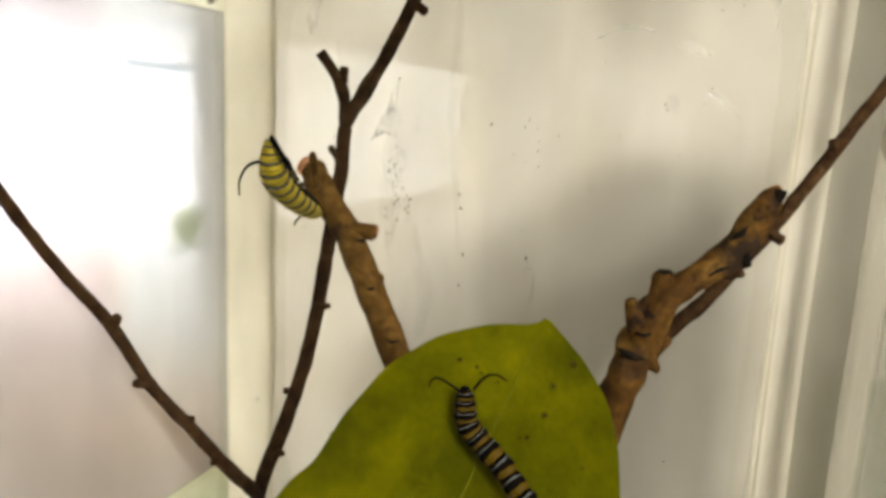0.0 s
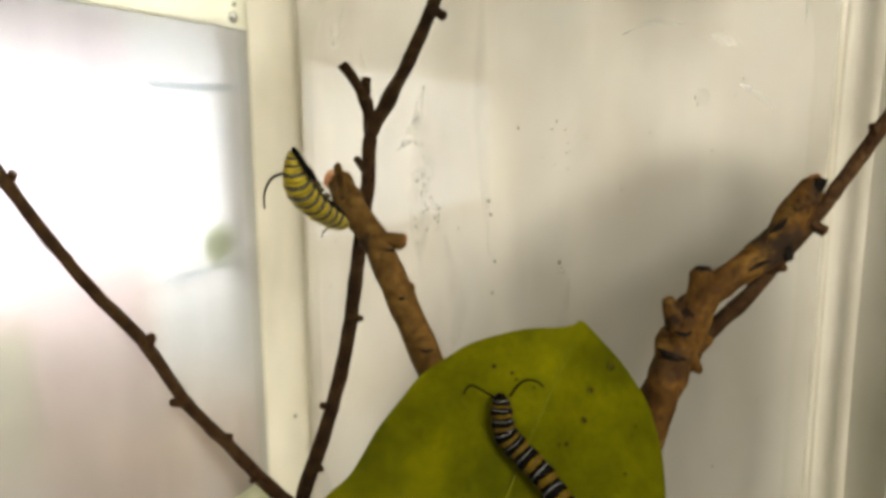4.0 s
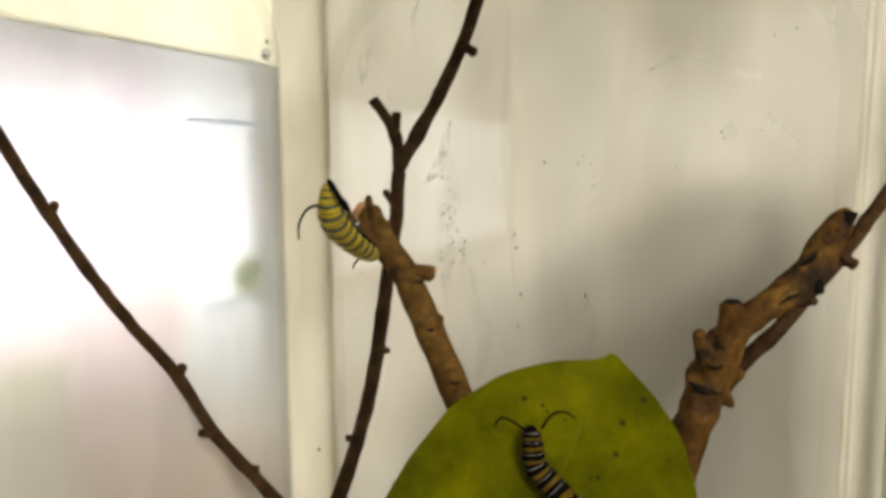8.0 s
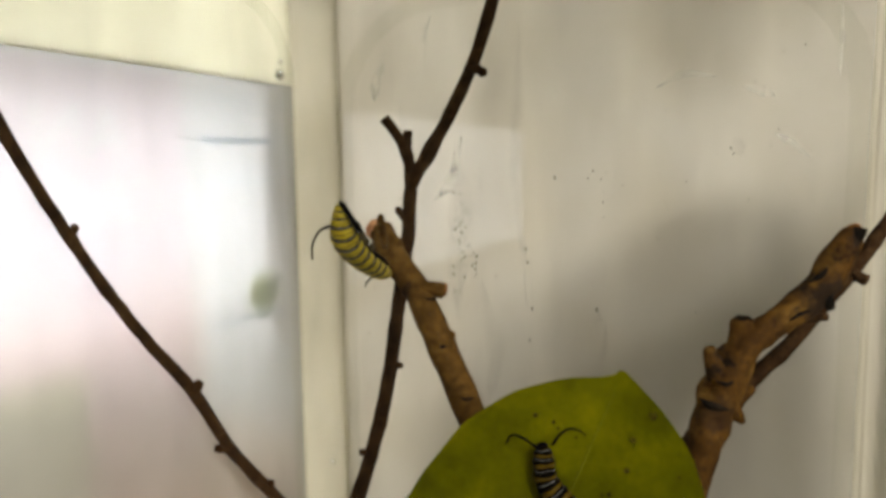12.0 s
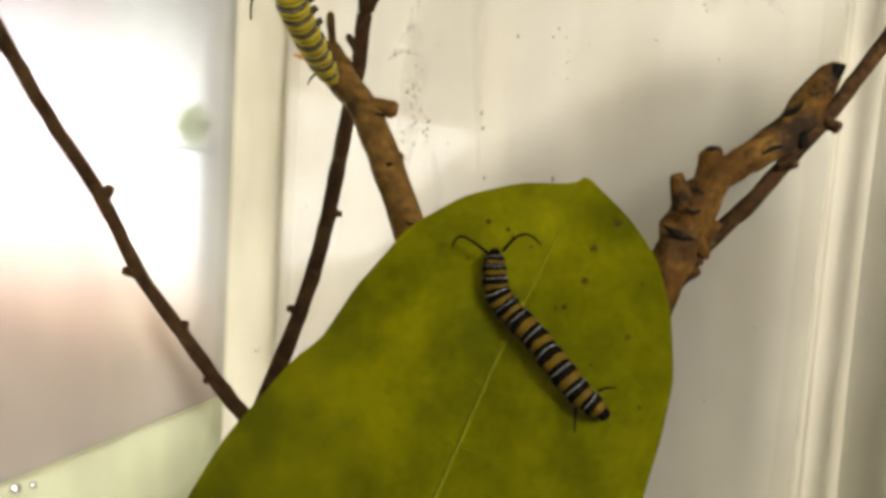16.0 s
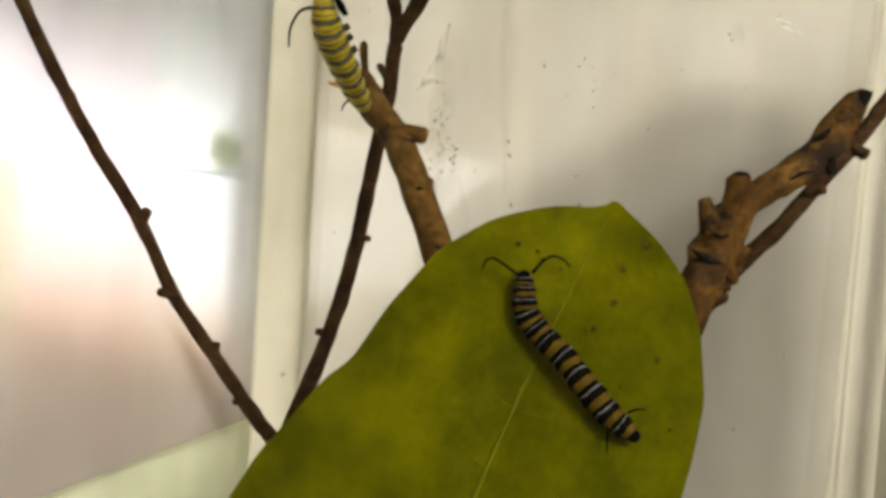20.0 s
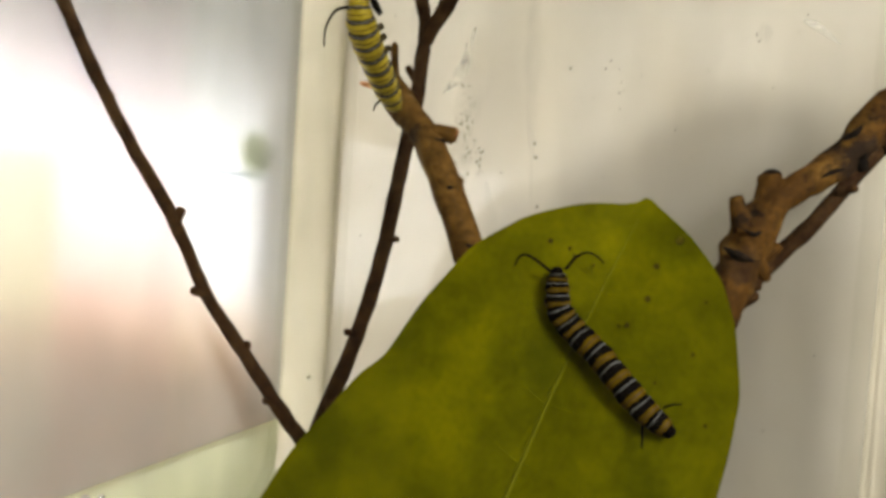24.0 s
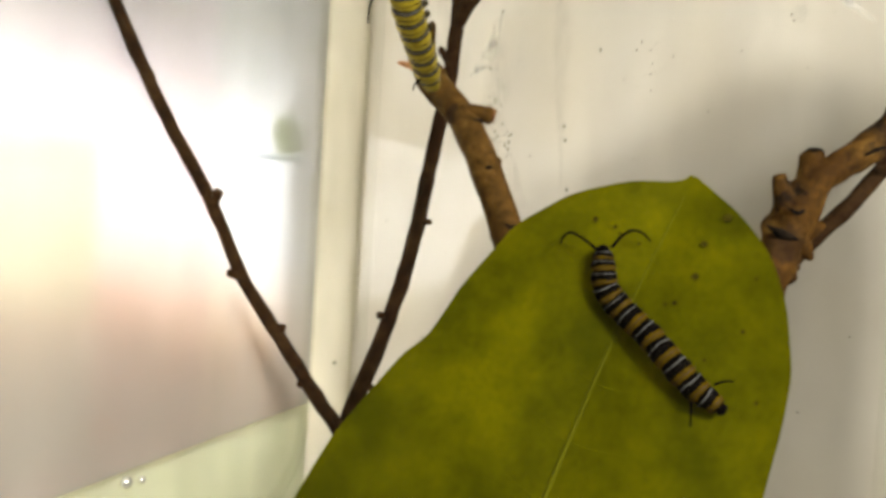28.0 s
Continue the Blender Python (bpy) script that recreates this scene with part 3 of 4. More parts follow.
dirt += [(-0.0440 + rng.gauss(0, 0.0016), 0.1215 + rng.gauss(0, 0.004), rng.uniform(0.0001, 0.0003)) for _ in range(12)]
dirt += [(-0.0435 + rng.gauss(0, 0.0025), 0.1530 + rng.gauss(0, 0.004), rng.uniform(0.0001, 0.0003)) for _ in range(12)]
dirt += [(rng.uniform(-0.115, 0.012), rng.uniform(0.07, 0.20), rng.uniform(0.00012, 0.0003)) for _ in range(70)]
for a, z, r in dirt:
    turn = rng.uniform(0, 3)
    bm.faces.new([bm.verts.new((a + r * math.cos(turn + 2 * math.pi * k / 7) * rng.uniform(0.6, 1.2), BACK_B - 0.00025, z + 1.4 * r * math.sin(turn + 2 * math.pi * k / 7) * rng.uniform(0.6, 1.2))) for k in range(7)])
DIRT, _, _ = material("grey brown dirt", (0.24, 0.22, 0.17), 0.9)
tagged(part("dirt_specks", bm, DIRT, jar, "small grey brown dirt specks", smooth=False), kind="stuff")

# faint smears and pale painted glints on the inside of the back panel, and glossy beads added for glints by the label
def film_material(name, colour, share):
    m = bpy.data.materials.new(name)
    m.use_nodes = True
    nt = m.node_tree
    nt.nodes.remove(nt.nodes["Principled BSDF"])
    t, d, mix = nt.nodes.new("ShaderNodeBsdfTransparent"), nt.nodes.new("ShaderNodeBsdfDiffuse"), nt.nodes.new("ShaderNodeMixShader")
    d.inputs["Color"].default_value = (*colour, 1)
    f, c = noise_ramp(nt, coords(nt, (1, 1, 0.5)), 500.0, [(0.35, (0, 0, 0)), (0.65, (share, share, share))], 4.0, 0.6)
    nt.links.new(c, mix.inputs[0])
    nt.links.new(t.outputs[0], mix.inputs[1])
    nt.links.new(d.outputs[0], mix.inputs[2])
    nt.links.new(mix.outputs[0], nt.nodes["Material Output"].inputs["Surface"])
    return m


SMEAR = film_material("grey smear", (0.48, 0.46, 0.39), 0.09)
# white film that paints the panel's small highlights
GLINT_FILM = film_material("pale painted glint", (0.95, 0.93, 0.90), 0.3)


def film_patch(name, points, width, mats, text):
    bm = bmesh.new()
    pts = spline([(a, 0, z) for a, z in points], 16)
    rows = []
    for i, p in enumerate(pts):
        w = width * math.sin(math.pi * (i + 0.4) / 16.8) * (0.8 + 0.4 * noise.noise(p * 300))
        way = (pts[min(i + 1, 16)] - pts[max(i - 1, 0)]).normalized()
        side = Vector((-way.z, 0, way.x)) * max(w, 0.00005)
        rows.append([bm.verts.new((q.x, BACK_B - 0.00022, q.z)) for q in (p - side, p + side)])
    for r0, r1 in zip(rows, rows[1:]):
        bm.faces.new((r0[0], r0[1], r1[1], r1[0]))
    return part(name, bm, mats, jar, text)


for points, width in (([(-0.0651, 0.196), (-0.0656, 0.171), (-0.0650, 0.150), (-0.0630, 0.122)], 0.0011), ([(-0.0840, 0.165), (-0.0822, 0.150), (-0.0835, 0.132), (-0.0830, 0.116)], 0.0020),
                      ([(-0.0760, 0.128), (-0.0720, 0.108), (-0.0745, 0.092)], 0.0013), ([(-0.1010, 0.178), (-0.0985, 0.160), (-0.0990, 0.140)], 0.0012), ([(-0.0410, 0.118), (-0.0430, 0.098), (-0.0425, 0.080)], 0.0011), ([(-0.0116, 0.1655), (-0.0106, 0.1635), (-0.0098, 0.1612)], 0.0009)):
    film_patch("smear", points, 2.2 * width, SMEAR, "faint grey smear")
# highlights and milky reflections on the panel, painted as pale patches
for points, width in (([(-0.0590, 0.2075), (-0.0572, 0.2050), (-0.0545, 0.2025)], 0.0009), ([(-0.0100, 0.1772), (-0.0060, 0.1764), (-0.0028, 0.1746)], 0.0016), ([(-0.0818, 0.1670), (-0.0850, 0.1560), (-0.0900, 0.1500)], 0.0022), ([(-0.0029, 0.1664), (0.0010, 0.1640), (0.0050, 0.1606)], 0.0012), ([(-0.1058, 0.1890), (-0.1085, 0.1840), (-0.1092, 0.1780)], 0.0022), ([(-0.0905, 0.2015), (-0.0925, 0.1960), (-0.0928, 0.1900)], 0.0009),
                      ([(0.0098, 0.196), (0.0102, 0.186), (0.0100, 0.178)], 0.0006), ([(-0.0300, 0.178), (-0.0230, 0.181), (-0.0160, 0.180)], 0.0008)):
    film_patch("scuff", points, width, GLINT_FILM, "pale painted glint")
# beads added to give the bright glints of the curved plastic
for a, b, z, r in ((-0.1352, 0.1805, 0.1865, 0.0011), (-0.1166, 0.1545, 0.1830, 0.0015), (-0.1164, 0.1550, 0.1862, 0.0007), (-0.1166, 0.1012, 0.0607, 0.0012), (-0.1166, 0.1050, 0.0600, 0.0008), (-0.1005, 0.1893, 0.0605, 0.0009), (-0.1275, 0.1898, 0.0665, 0.0008)):
    bm = bmesh.new()
    bmesh.ops.create_uvsphere(bm, u_segments=12, v_segments=8, radius=r, matrix=Matrix.Translation((a, b, z)))
    part("glint_bead", bm, GLINT_BEAD, jar, "small glossy bead added for a glint")

# base, shoulder and neck
bm = bmesh.new()
ring_low = outline(0.003)
faces = [bm.verts.new((a, b, TABLE + 0.0005)) for a, b in ring_low]
tops = [bm.verts.new((a, b, TABLE + 0.004)) for a, b in ring_low]
bm.faces.new(faces)
bm.faces.new(list(reversed(tops)))
for k in range(len(faces)):
    bm.faces.new((faces[k], faces[(k + 1) % len(faces)], tops[(k + 1) % len(faces)], tops[k]))
bmesh.ops.recalc_face_normals(bm, faces=bm.faces)
part("base", bm, PET_CORNER, jar)

bm = bmesh.new()
centre = ((A0 + A1) / 2, (B0 + B1) / 2)
rows = []
for f, z in ((0.0, 0.214), (0.06, 0.224), (0.2, 0.236), (0.42, 0.244), (0.62, 0.247)):
    row = []
    for a, b in outline(0.001):
        d = Vector((a - centre[0], b - centre[1]))
        q = d.normalized() * 0.056
        row.append(bm.verts.new((centre[0] + d.x + (q.x - d.x) * f / 0.62, centre[1] + d.y + (q.y - d.y) * f / 0.62, z)))
    rows.append(row)
for r0, r1 in zip(rows, rows[1:]):
    for k in range(len(r0)):
        bm.faces.new((r0[k], r0[(k + 1) % len(r0)], r1[(k + 1) % len(r0)], r1[k]))
bmesh.ops.solidify(bm, geom=bm.faces[:], thickness=WALL_T)
bmesh.ops.recalc_face_normals(bm, faces=bm.faces)
# haze added here too, to hold back light from the window
part("shoulder", bm, PET_CLOUD, jar)

bm = bmesh.new()
rows = []
for r, z in ((0.0562, 0.2470), (0.0562, 0.256), (0.0582, 0.257), (0.0582, 0.259), (0.0562, 0.260), (0.0562, 0.272), (0.0545, 0.272), (0.0545, 0.2470)):
    rows.append([bm.verts.new((centre[0] + r * math.cos(2 * math.pi * k / 40), centre[1] + r * math.sin(2 * math.pi * k / 40), z)) for k in range(40)])
for r0, r1 in zip(rows, rows[1:]):
    for k in range(40):
        bm.faces.new((r0[k], r0[(k + 1) % 40], r1[(k + 1) % 40], r1[k]))
bmesh.ops.recalc_face_normals(bm, faces=bm.faces)
part("neck", bm, PET_SIDE, jar)

# label, stuck on the outside of the side panel: its print is seen from behind, mirrored
label = slab_part("label", (LABEL_A - WALL_T - 0.0006, 0.0600, 0.061), (LABEL_A - WALL_T - 0.0002, 0.1597, 0.1811), PAPER_PRINT, jar, "white paper label with pink and tan print seen from behind")


def ink(name, colour):
    """A thin printed film that tints the light through the paper."""
    m = bpy.data.materials.new(name)
    m.use_nodes = True
    nt = m.node_tree
    nt.nodes.remove(nt.nodes["Principled BSDF"])
    v = coords(nt, 1.0)
    f, c = noise_ramp(nt, v, 90.0, [(0.3, tuple(0.96 * x for x in colour)), (0.7, colour)], 4.0, 0.5)
    t = nt.nodes.new("ShaderNodeBsdfTransparent")
    nt.links.new(c, t.inputs["Color"])
    nt.links.new(t.outputs[0], nt.nodes["Material Output"].inputs["Surface"])
    return m


INK_PINK = ink("pink ink", (0.94, 0.85, 0.885))


def lettered_panel(b0, b1, z0, z1, words):
    """A pink panel with its lettering left open, so that the white paper shows; readable from outside the jar."""
    bm = bmesh.new()
    slab(bm, (-b1 * 1000, z0 * 1000, -0.5), (-b0 * 1000, z1 * 1000, 0.5))
    me = bpy.data.meshes.new("panel")
    bm.to_mesh(me)
    bm.free()
    body = new("panel", me)
    cutters = []
    for word, b, z, height in words:
        curve = bpy.data.curves.new("word", "FONT")
        curve.body, curve.size, curve.extrude, curve.resolution_u = word, height / 0.70, 2.0, 3
        curve.offset = 0.12
        cutter = new("cutter", curve)
        cutter.location = (-b * 1000, z * 1000, 0)
        bpy.context.view_layer.update()
        me = bpy.data.meshes.new_from_object(cutter.evaluated_get(bpy.context.evaluated_depsgraph_get()))
        bm = bmesh.new()
        bm.from_mesh(me)
        bmesh.ops.remove_doubles(bm, verts=bm.verts, dist=0.0005)
        bmesh.ops.recalc_face_normals(bm, faces=bm.faces)
        if bm.calc_volume(signed=True) < 0:
            bmesh.ops.reverse_faces(bm, faces=bm.faces)
        bm.to_mesh(me)
        bm.free()
        solid = new("cutter", me)
        solid.location = cutter.location
        bpy.data.objects.remove(cutter)
        cutters.append(solid)
        mod = body.modifiers.new("cut", "BOOLEAN")
        mod.operation, mod.object, mod.solver, mod.use_self = "DIFFERENCE", solid, "EXACT", True
    bpy.context.view_layer.update()
    cut = bpy.data.meshes.new_from_object(body.evaluated_get(bpy.context.evaluated_depsgraph_get()))
    for ob in cutters + [body]:
        bpy.data.objects.remove(ob)
    bm = bmesh.new()
    bm.from_mesh(cut)
    front = [f for f in bm.faces if f.normal.z > 0.5]
    bmesh.ops.delete(bm, geom=[f for f in bm.faces if f not in front], context="FACES")
    a = LABEL_A - WALL_T - 0.00018
    for v in bm.verts:
        v.co = Vector((a, -v.co.x / 1000, v.co.y / 1000))
    return part("printed_panel", bm, INK_PINK, label, "pink printed panel with pale lettering", smooth=False)


lettered_panel(0.0610, 0.1225, 0.0620, 0.1795, [("AN", 0.1078, 0.1620, 10.5), ("CRA", 0.1168, 0.1490, 9.5)])

# ---- twigs ----
def world_thing(name, text, category, group=""):
    return empty(name, (0, 0, 0), text, category, group)


twig = world_thing("forked_twig", "thin dark brown forked twig with small buds, standing in the jar", "twig")
limb("left_stem", [(-0.0830, 0.1010, 0.1900), (-0.0807, 0.1124, 0.1682), (-0.0769, 0.1235, 0.1484), (-0.0732, 0.1335, 0.1330), (-0.0702, 0.1411, 0.1226), (-0.0667, 0.1489, 0.1119),
                   (-0.0620, 0.1557, 0.0970), (-0.0552, 0.1627, 0.0834), (-0.0492, 0.1690, 0.0712), (-0.0436, 0.1765, 0.0600)],
     [(0, 0.0010), (0.4, 0.0012), (0.8, 0.0015), (1, 0.0018)], BARK_DARK, twig, 70, 12, 0.22, seed=3)
limb("main_stem", [(-0.0480, 0.1790, 0.0095), (-0.0462, 0.1785, 0.035), (-0.0432, 0.1780, 0.0596), (-0.0352, 0.1775, 0.0836), (-0.0300, 0.1780, 0.1031), (-0.0266, 0.1775, 0.1245), (-0.0234, 0.1750, 0.1430),
                   (-0.0222, 0.1738, 0.1548), (-0.0180, 0.1698, 0.1620), (-0.0124, 0.1640, 0.1705), (-0.0063, 0.1560, 0.1818), (-0.0023, 0.1520, 0.1934), (0.0017, 0.1490, 0.2049), (0.0060, 0.146, 0.218)],
     [(0, 0.0022), (0.3, 0.0018), (0.55, 0.0016), (0.62, 0.0017), (0.72, 0.0014), (1, 0.0013)], BARK_DARK, twig, 90, 12, 0.22, seed=9)
limb("side_shoot", [(-0.0224, 0.1748, 0.1540), (-0.0226, 0.1735, 0.1600), (-0.0240, 0.1712, 0.1655), (-0.0276, 0.1695, 0.1708)], [(0, 0.0015), (0.6, 0.0014), (1, 0.0012)], BARK_DARK, twig, 20, 10, 0.25, seed=5)
limb("side_shoot", [(-0.0232, 0.1720, 0.1640), (-0.0227, 0.1712, 0.1660), (-0.0225, 0.171, 0.1680)], [(0, 0.0013), (1, 0.0010)], BARK_DARK, twig, 8, 9, 0.2, seed=6)
for base, tip, r in (((-0.0063, 0.156, 0.180), (-0.0040, 0.1545, 0.1786), 0.0011), ((-0.0020, 0.152, 0.1940), (-0.0036, 0.1505, 0.1968), 0.0008),
                     ((-0.0236, 0.1750, 0.1465), (-0.0259, 0.1745, 0.1500), 0.0010), ((-0.0282, 0.1775, 0.1105), (-0.0255, 0.1770, 0.1106), 0.0009),
                     ((-0.0340, 0.1770, 0.0878), (-0.0368, 0.1765, 0.0886), 0.0010), ((-0.0390, 0.1775, 0.0705), (-0.0366, 0.177, 0.0712), 0.0009),
                     ((-0.0118, 0.164, 0.1712), (-0.0134, 0.1632, 0.1720), 0.0007),
                     ((-0.0664, 0.1485, 0.1122), (-0.0650, 0.1480, 0.1148), 0.0013), ((-0.0618, 0.1545, 0.0972), (-0.0640, 0.1520, 0.0984), 0.0010),
                     ((-0.0556, 0.1620, 0.0842), (-0.0545, 0.1615, 0.0870), 0.0010), ((-0.0505, 0.167, 0.0738), (-0.0521, 0.166, 0.0732), 0.0009),
                     ((-0.0729, 0.1335, 0.1338), (-0.0738, 0.1322, 0.1330), 0.0008), ((-0.0763, 0.1240, 0.1492), (-0.0755, 0.1236, 0.1502), 0.0009)):
    bud(twig, base, tip, r, BARK_DARK)

stick = world_thing("cut_stick", "brown bare stick with a freshly cut pinkish end", "stick")
limb("stem", [(0.0090, 0.1600, 0.0095), (0.0060, 0.1565, 0.0500), (0.0000, 0.1545, 0.0850), (-0.0071, 0.1530, 0.1060), (-0.0145, 0.1535, 0.1236), (-0.0197, 0.1585, 0.1332), (-0.0252, 0.1640, 0.1392), (-0.0282, 0.1680, 0.1440), (-0.0294, 0.1692, 0.1462)],
     [(0, 0.0036), (0.5, 0.0032), (0.68, 0.0030), (0.80, 0.0034), (0.86, 0.0030), (0.97, 0.0026), (1, 0.0019)], BARK_BROWN, stick, 60, 18, 0.12, seed=21)
limb("side_stub", [(-0.0196, 0.1580, 0.1325), (-0.0165, 0.1566, 0.1335), (-0.0134, 0.1568, 0.1331)], [(0, 0.0023), (0.6, 0.0017), (1, 0.0018)], BARK_BROWN, stick, 8, 12, 0.2, seed=24)
limb("stub_end", [(-0.0136, 0.1568, 0.1331), (-0.0127, 0.1569, 0.1329)], [(0, 0.0017), (1, 0.0013)], STUB_WOOD, stick, 2, 12, 0.25, seed=25)
limb("scar_ring", [(-0.0136, 0.1545, 0.1222), (-0.0142, 0.1545, 0.1238)], [(0, 0.00295), (0.5, 0.0033), (1, 0.00295)], BARK_BROWN, stick, 6, 18, 0.25, seed=27)
bud(stick, (-0.0262, 0.1570, 0.1440), (-0.0260, 0.1520, 0.1498), 0.0009, BARK_BROWN)
limb("crack", [(-0.0150, 0.1508, 0.1228), (-0.0132, 0.1502, 0.1222), (-0.0118, 0.1510, 0.1226)], [(0, 0.0002), (0.5, 0.0005), (1, 0.0002)], SCAR, stick, 8, 8, 0.6, seed=81)
limb("crack", [(-0.0186, 0.1550, 0.1318), (-0.0168, 0.1540, 0.1312), (-0.0150, 0.1545, 0.1318)], [(0, 0.0003), (0.5, 0.0008), (1, 0.0003)], SCAR, stick, 8, 8, 0.6, seed=82)
limb("crack", [(-0.0098, 0.1500, 0.1120), (-0.0084, 0.1496, 0.1112), (-0.0068, 0.1500, 0.1116)], [(0, 0.0002), (0.5, 0.0004), (1, 0.0002)], SCAR, stick, 8, 8, 0.6, seed=83)
limb("bark_flake", [(-0.0288, 0.1530, 0.1414), (-0.0304, 0.1510, 0.1412), (-0.0320, 0.1500, 0.1414)], [(0, 0.0007), (0.6, 0.0006), (1, 0.0003)], CUT_WOOD, stick, 6, 8, 0.4, "pinkish loose bark flake", seed=33)
limb("cut_end", [(-0.0294, 0.1684, 0.1452), (-0.0306, 0.1684, 0.1462), (-0.0314, 0.1684, 0.1468)], [(0, 0.0023), (0.6, 0.0021), (1, 0.0012)], CUT_WOOD, stick, 6, 10, 0.5, seed=31)

branch = world_thing("knobbly_branch", "thick weathered brown branch with broken side stubs", "branch")
limb("stem", [(0.0240, 0.1480, 0.0095), (0.0285, 0.1450, 0.0500), (0.0340, 0.1440, 0.0850), (0.0381, 0.1440, 0.1029), (0.0406, 0.1455, 0.1091), (0.0436, 0.1470, 0.1165), (0.0480, 0.1490, 0.1235), (0.0556, 0.1510, 0.1287), (0.0628, 0.1527, 0.1344), (0.0672, 0.1540, 0.1402), (0.0700, 0.1548, 0.1455)],
     [(0, 0.0044), (0.3, 0.0038), (0.44, 0.0040), (0.52, 0.0043), (0.6, 0.0034), (0.7, 0.0027), (0.8, 0.0032), (0.9, 0.0031), (1, 0.0025)], BARK_OLD, branch, 80, 18, 0.3, seed=41)
limb("side_stub", [(0.0425, 0.1465, 0.1165), (0.0408, 0.1455, 0.1205), (0.0396, 0.1450, 0.1240)], [(0, 0.0034), (0.5, 0.0021), (1, 0.0010)], BARK_OLD, branch, 10, 12, 0.35, seed=43)
limb("side_stub", [(0.0470, 0.1490, 0.1225), (0.0468, 0.1492, 0.1262), (0.0473, 0.1495, 0.1288)], [(0, 0.0032), (0.45, 0.0020), (0.8, 0.0021), (1, 0.0016)], BARK_OLD, branch, 10, 12, 0.3, seed=45)
limb("side_stub", [(0.0455, 0.1470, 0.1130), (0.0472, 0.1465, 0.1142), (0.0487, 0.1460, 0.1156)], [(0, 0.0024), (0.6, 0.0013), (1, 0.0007)], BARK_OLD, branch, 8, 10, 0.4, seed=47)
limb("stub_cap", [(0.0473, 0.1494, 0.1284), (0.0474, 0.1496, 0.1295)], [(0, 0.0019), (0.6, 0.0018), (1, 0.0011)], SCAR, branch, 4, 12, 0.3, "dark rounded stub end", seed=55)
for tip, seed in (((0.0706, 0.1545, 0.1474), 57), ((0.0718, 0.1546, 0.1458), 59), ((0.0695, 0.1546, 0.1472), 60), ((0.0714, 0.1554, 0.1468), 63)):
    limb("splinter", [(0.0699, 0.1547, 0.1450), Vector((0.0699, 0.1547, 0.1450)).lerp(Vector(tip), 0.6), tip], [(0, 0.0016), (0.6, 0.0012), (1, 0.0004)], STUB_WOOD, branch, 6, 9, 0.5, "orange brown splinter of the broken end", seed=seed)
limb("side_stub", [(0.0440, 0.1450, 0.1122), (0.0458, 0.1448, 0.1100), (0.0466, 0.1450, 0.1090)], [(0, 0.0016), (0.6, 0.0010), (1, 0.0006)], BARK_OLD, branch, 8, 10, 0.4, seed=58)
for path, r, seed in (([(0.0372, 0.1424, 0.1146), (0.0398, 0.1418, 0.1132), (0.0430, 0.1422, 0.1124)], 0.0008, 71), ([(0.0405, 0.1425, 0.1180), (0.0428, 0.1428, 0.1172), (0.0446, 0.1436, 0.1186)], 0.0005, 72),
                      ([(0.0560, 0.1484, 0.1287), (0.0590, 0.1492, 0.1302), (0.0618, 0.1500, 0.1306)], 0.0005, 73), ([(0.0600, 0.1500, 0.1362), (0.0622, 0.1498, 0.1376), (0.0634, 0.1503, 0.1392)], 0.0007, 74),
                      ([(0.0616, 0.1497, 0.1330), (0.0640, 0.1504, 0.1340), (0.0655, 0.1514, 0.1362)], 0.0011, 75), ([(0.0660, 0.1512, 0.1408), (0.0680, 0.1518, 0.1412), (0.0694, 0.1526, 0.1404)], 0.0005, 76),
                      ([(0.0468, 0.1462, 0.1200), (0.0452, 0.1452, 0.1190), (0.0446, 0.1446, 0.1166)], 0.0007, 77)):
    limb("bark_crack", path, [(0, 0.3 * r), (0.4, r), (0.7, 0.8 * r), (1, 0.2 * r)], SCAR, branch, 10, 8, 0.6, seed=seed)
limb("scar", [(0.0632, 0.1512, 0.1335), (0.0648, 0.1508, 0.1305)], [(0, 0.0010), (0.5, 0.0018), (1, 0.0008)], SCAR, branch, 6, 10, 0.6, seed=51)
limb("scar", [(0.0700, 0.1528, 0.1440), (0.0706, 0.1530, 0.1466)], [(0, 0.0006), (0.5, 0.0013), (1, 0.0012)], SCAR, branch, 6, 10, 0.6, seed=53)


slim = world_thing("slim_twig", "slim dark reddish brown twig leaning across the thick branch", "twig")
limb("stem", [(0.0190, 0.1680, 0.0095), (0.0330, 0.1670, 0.0700), (0.0479, 0.1660, 0.1016), (0.0552, 0.1650, 0.1125), (0.0600, 0.1622, 0.1191), (0.0647, 0.1605, 0.1262), (0.0742, 0.1600, 0.1395), (0.0768, 0.1590, 0.1445), (0.0803, 0.1580, 0.1507), (0.0831, 0.1570, 0.1563), (0.0899, 0.1560, 0.1677), (0.0960, 0.1550, 0.1785)],
     [(0, 0.0020), (0.5, 0.0016), (1, 0.0013)], BARK_DARK, slim, 80, 12, 0.2, seed=61)
for base, tip, r in (((0.0729, 0.1590, 0.1362), (0.0746, 0.1575, 0.1352), 0.0012), ((0.0645, 0.1590, 0.1270), (0.0668, 0.1570, 0.1278), 0.0011), ((0.0820, 0.1570, 0.1545), (0.0812, 0.1555, 0.1572), 0.0012), ((0.0481, 0.1650, 0.1018), (0.0514, 0.1630, 0.1052), 0.0013), ((0.0500, 0.1640, 0.1060), (0.0520, 0.1625, 0.1066), 0.0008)):
    bud(slim, base, tip, r, BARK_DARK)


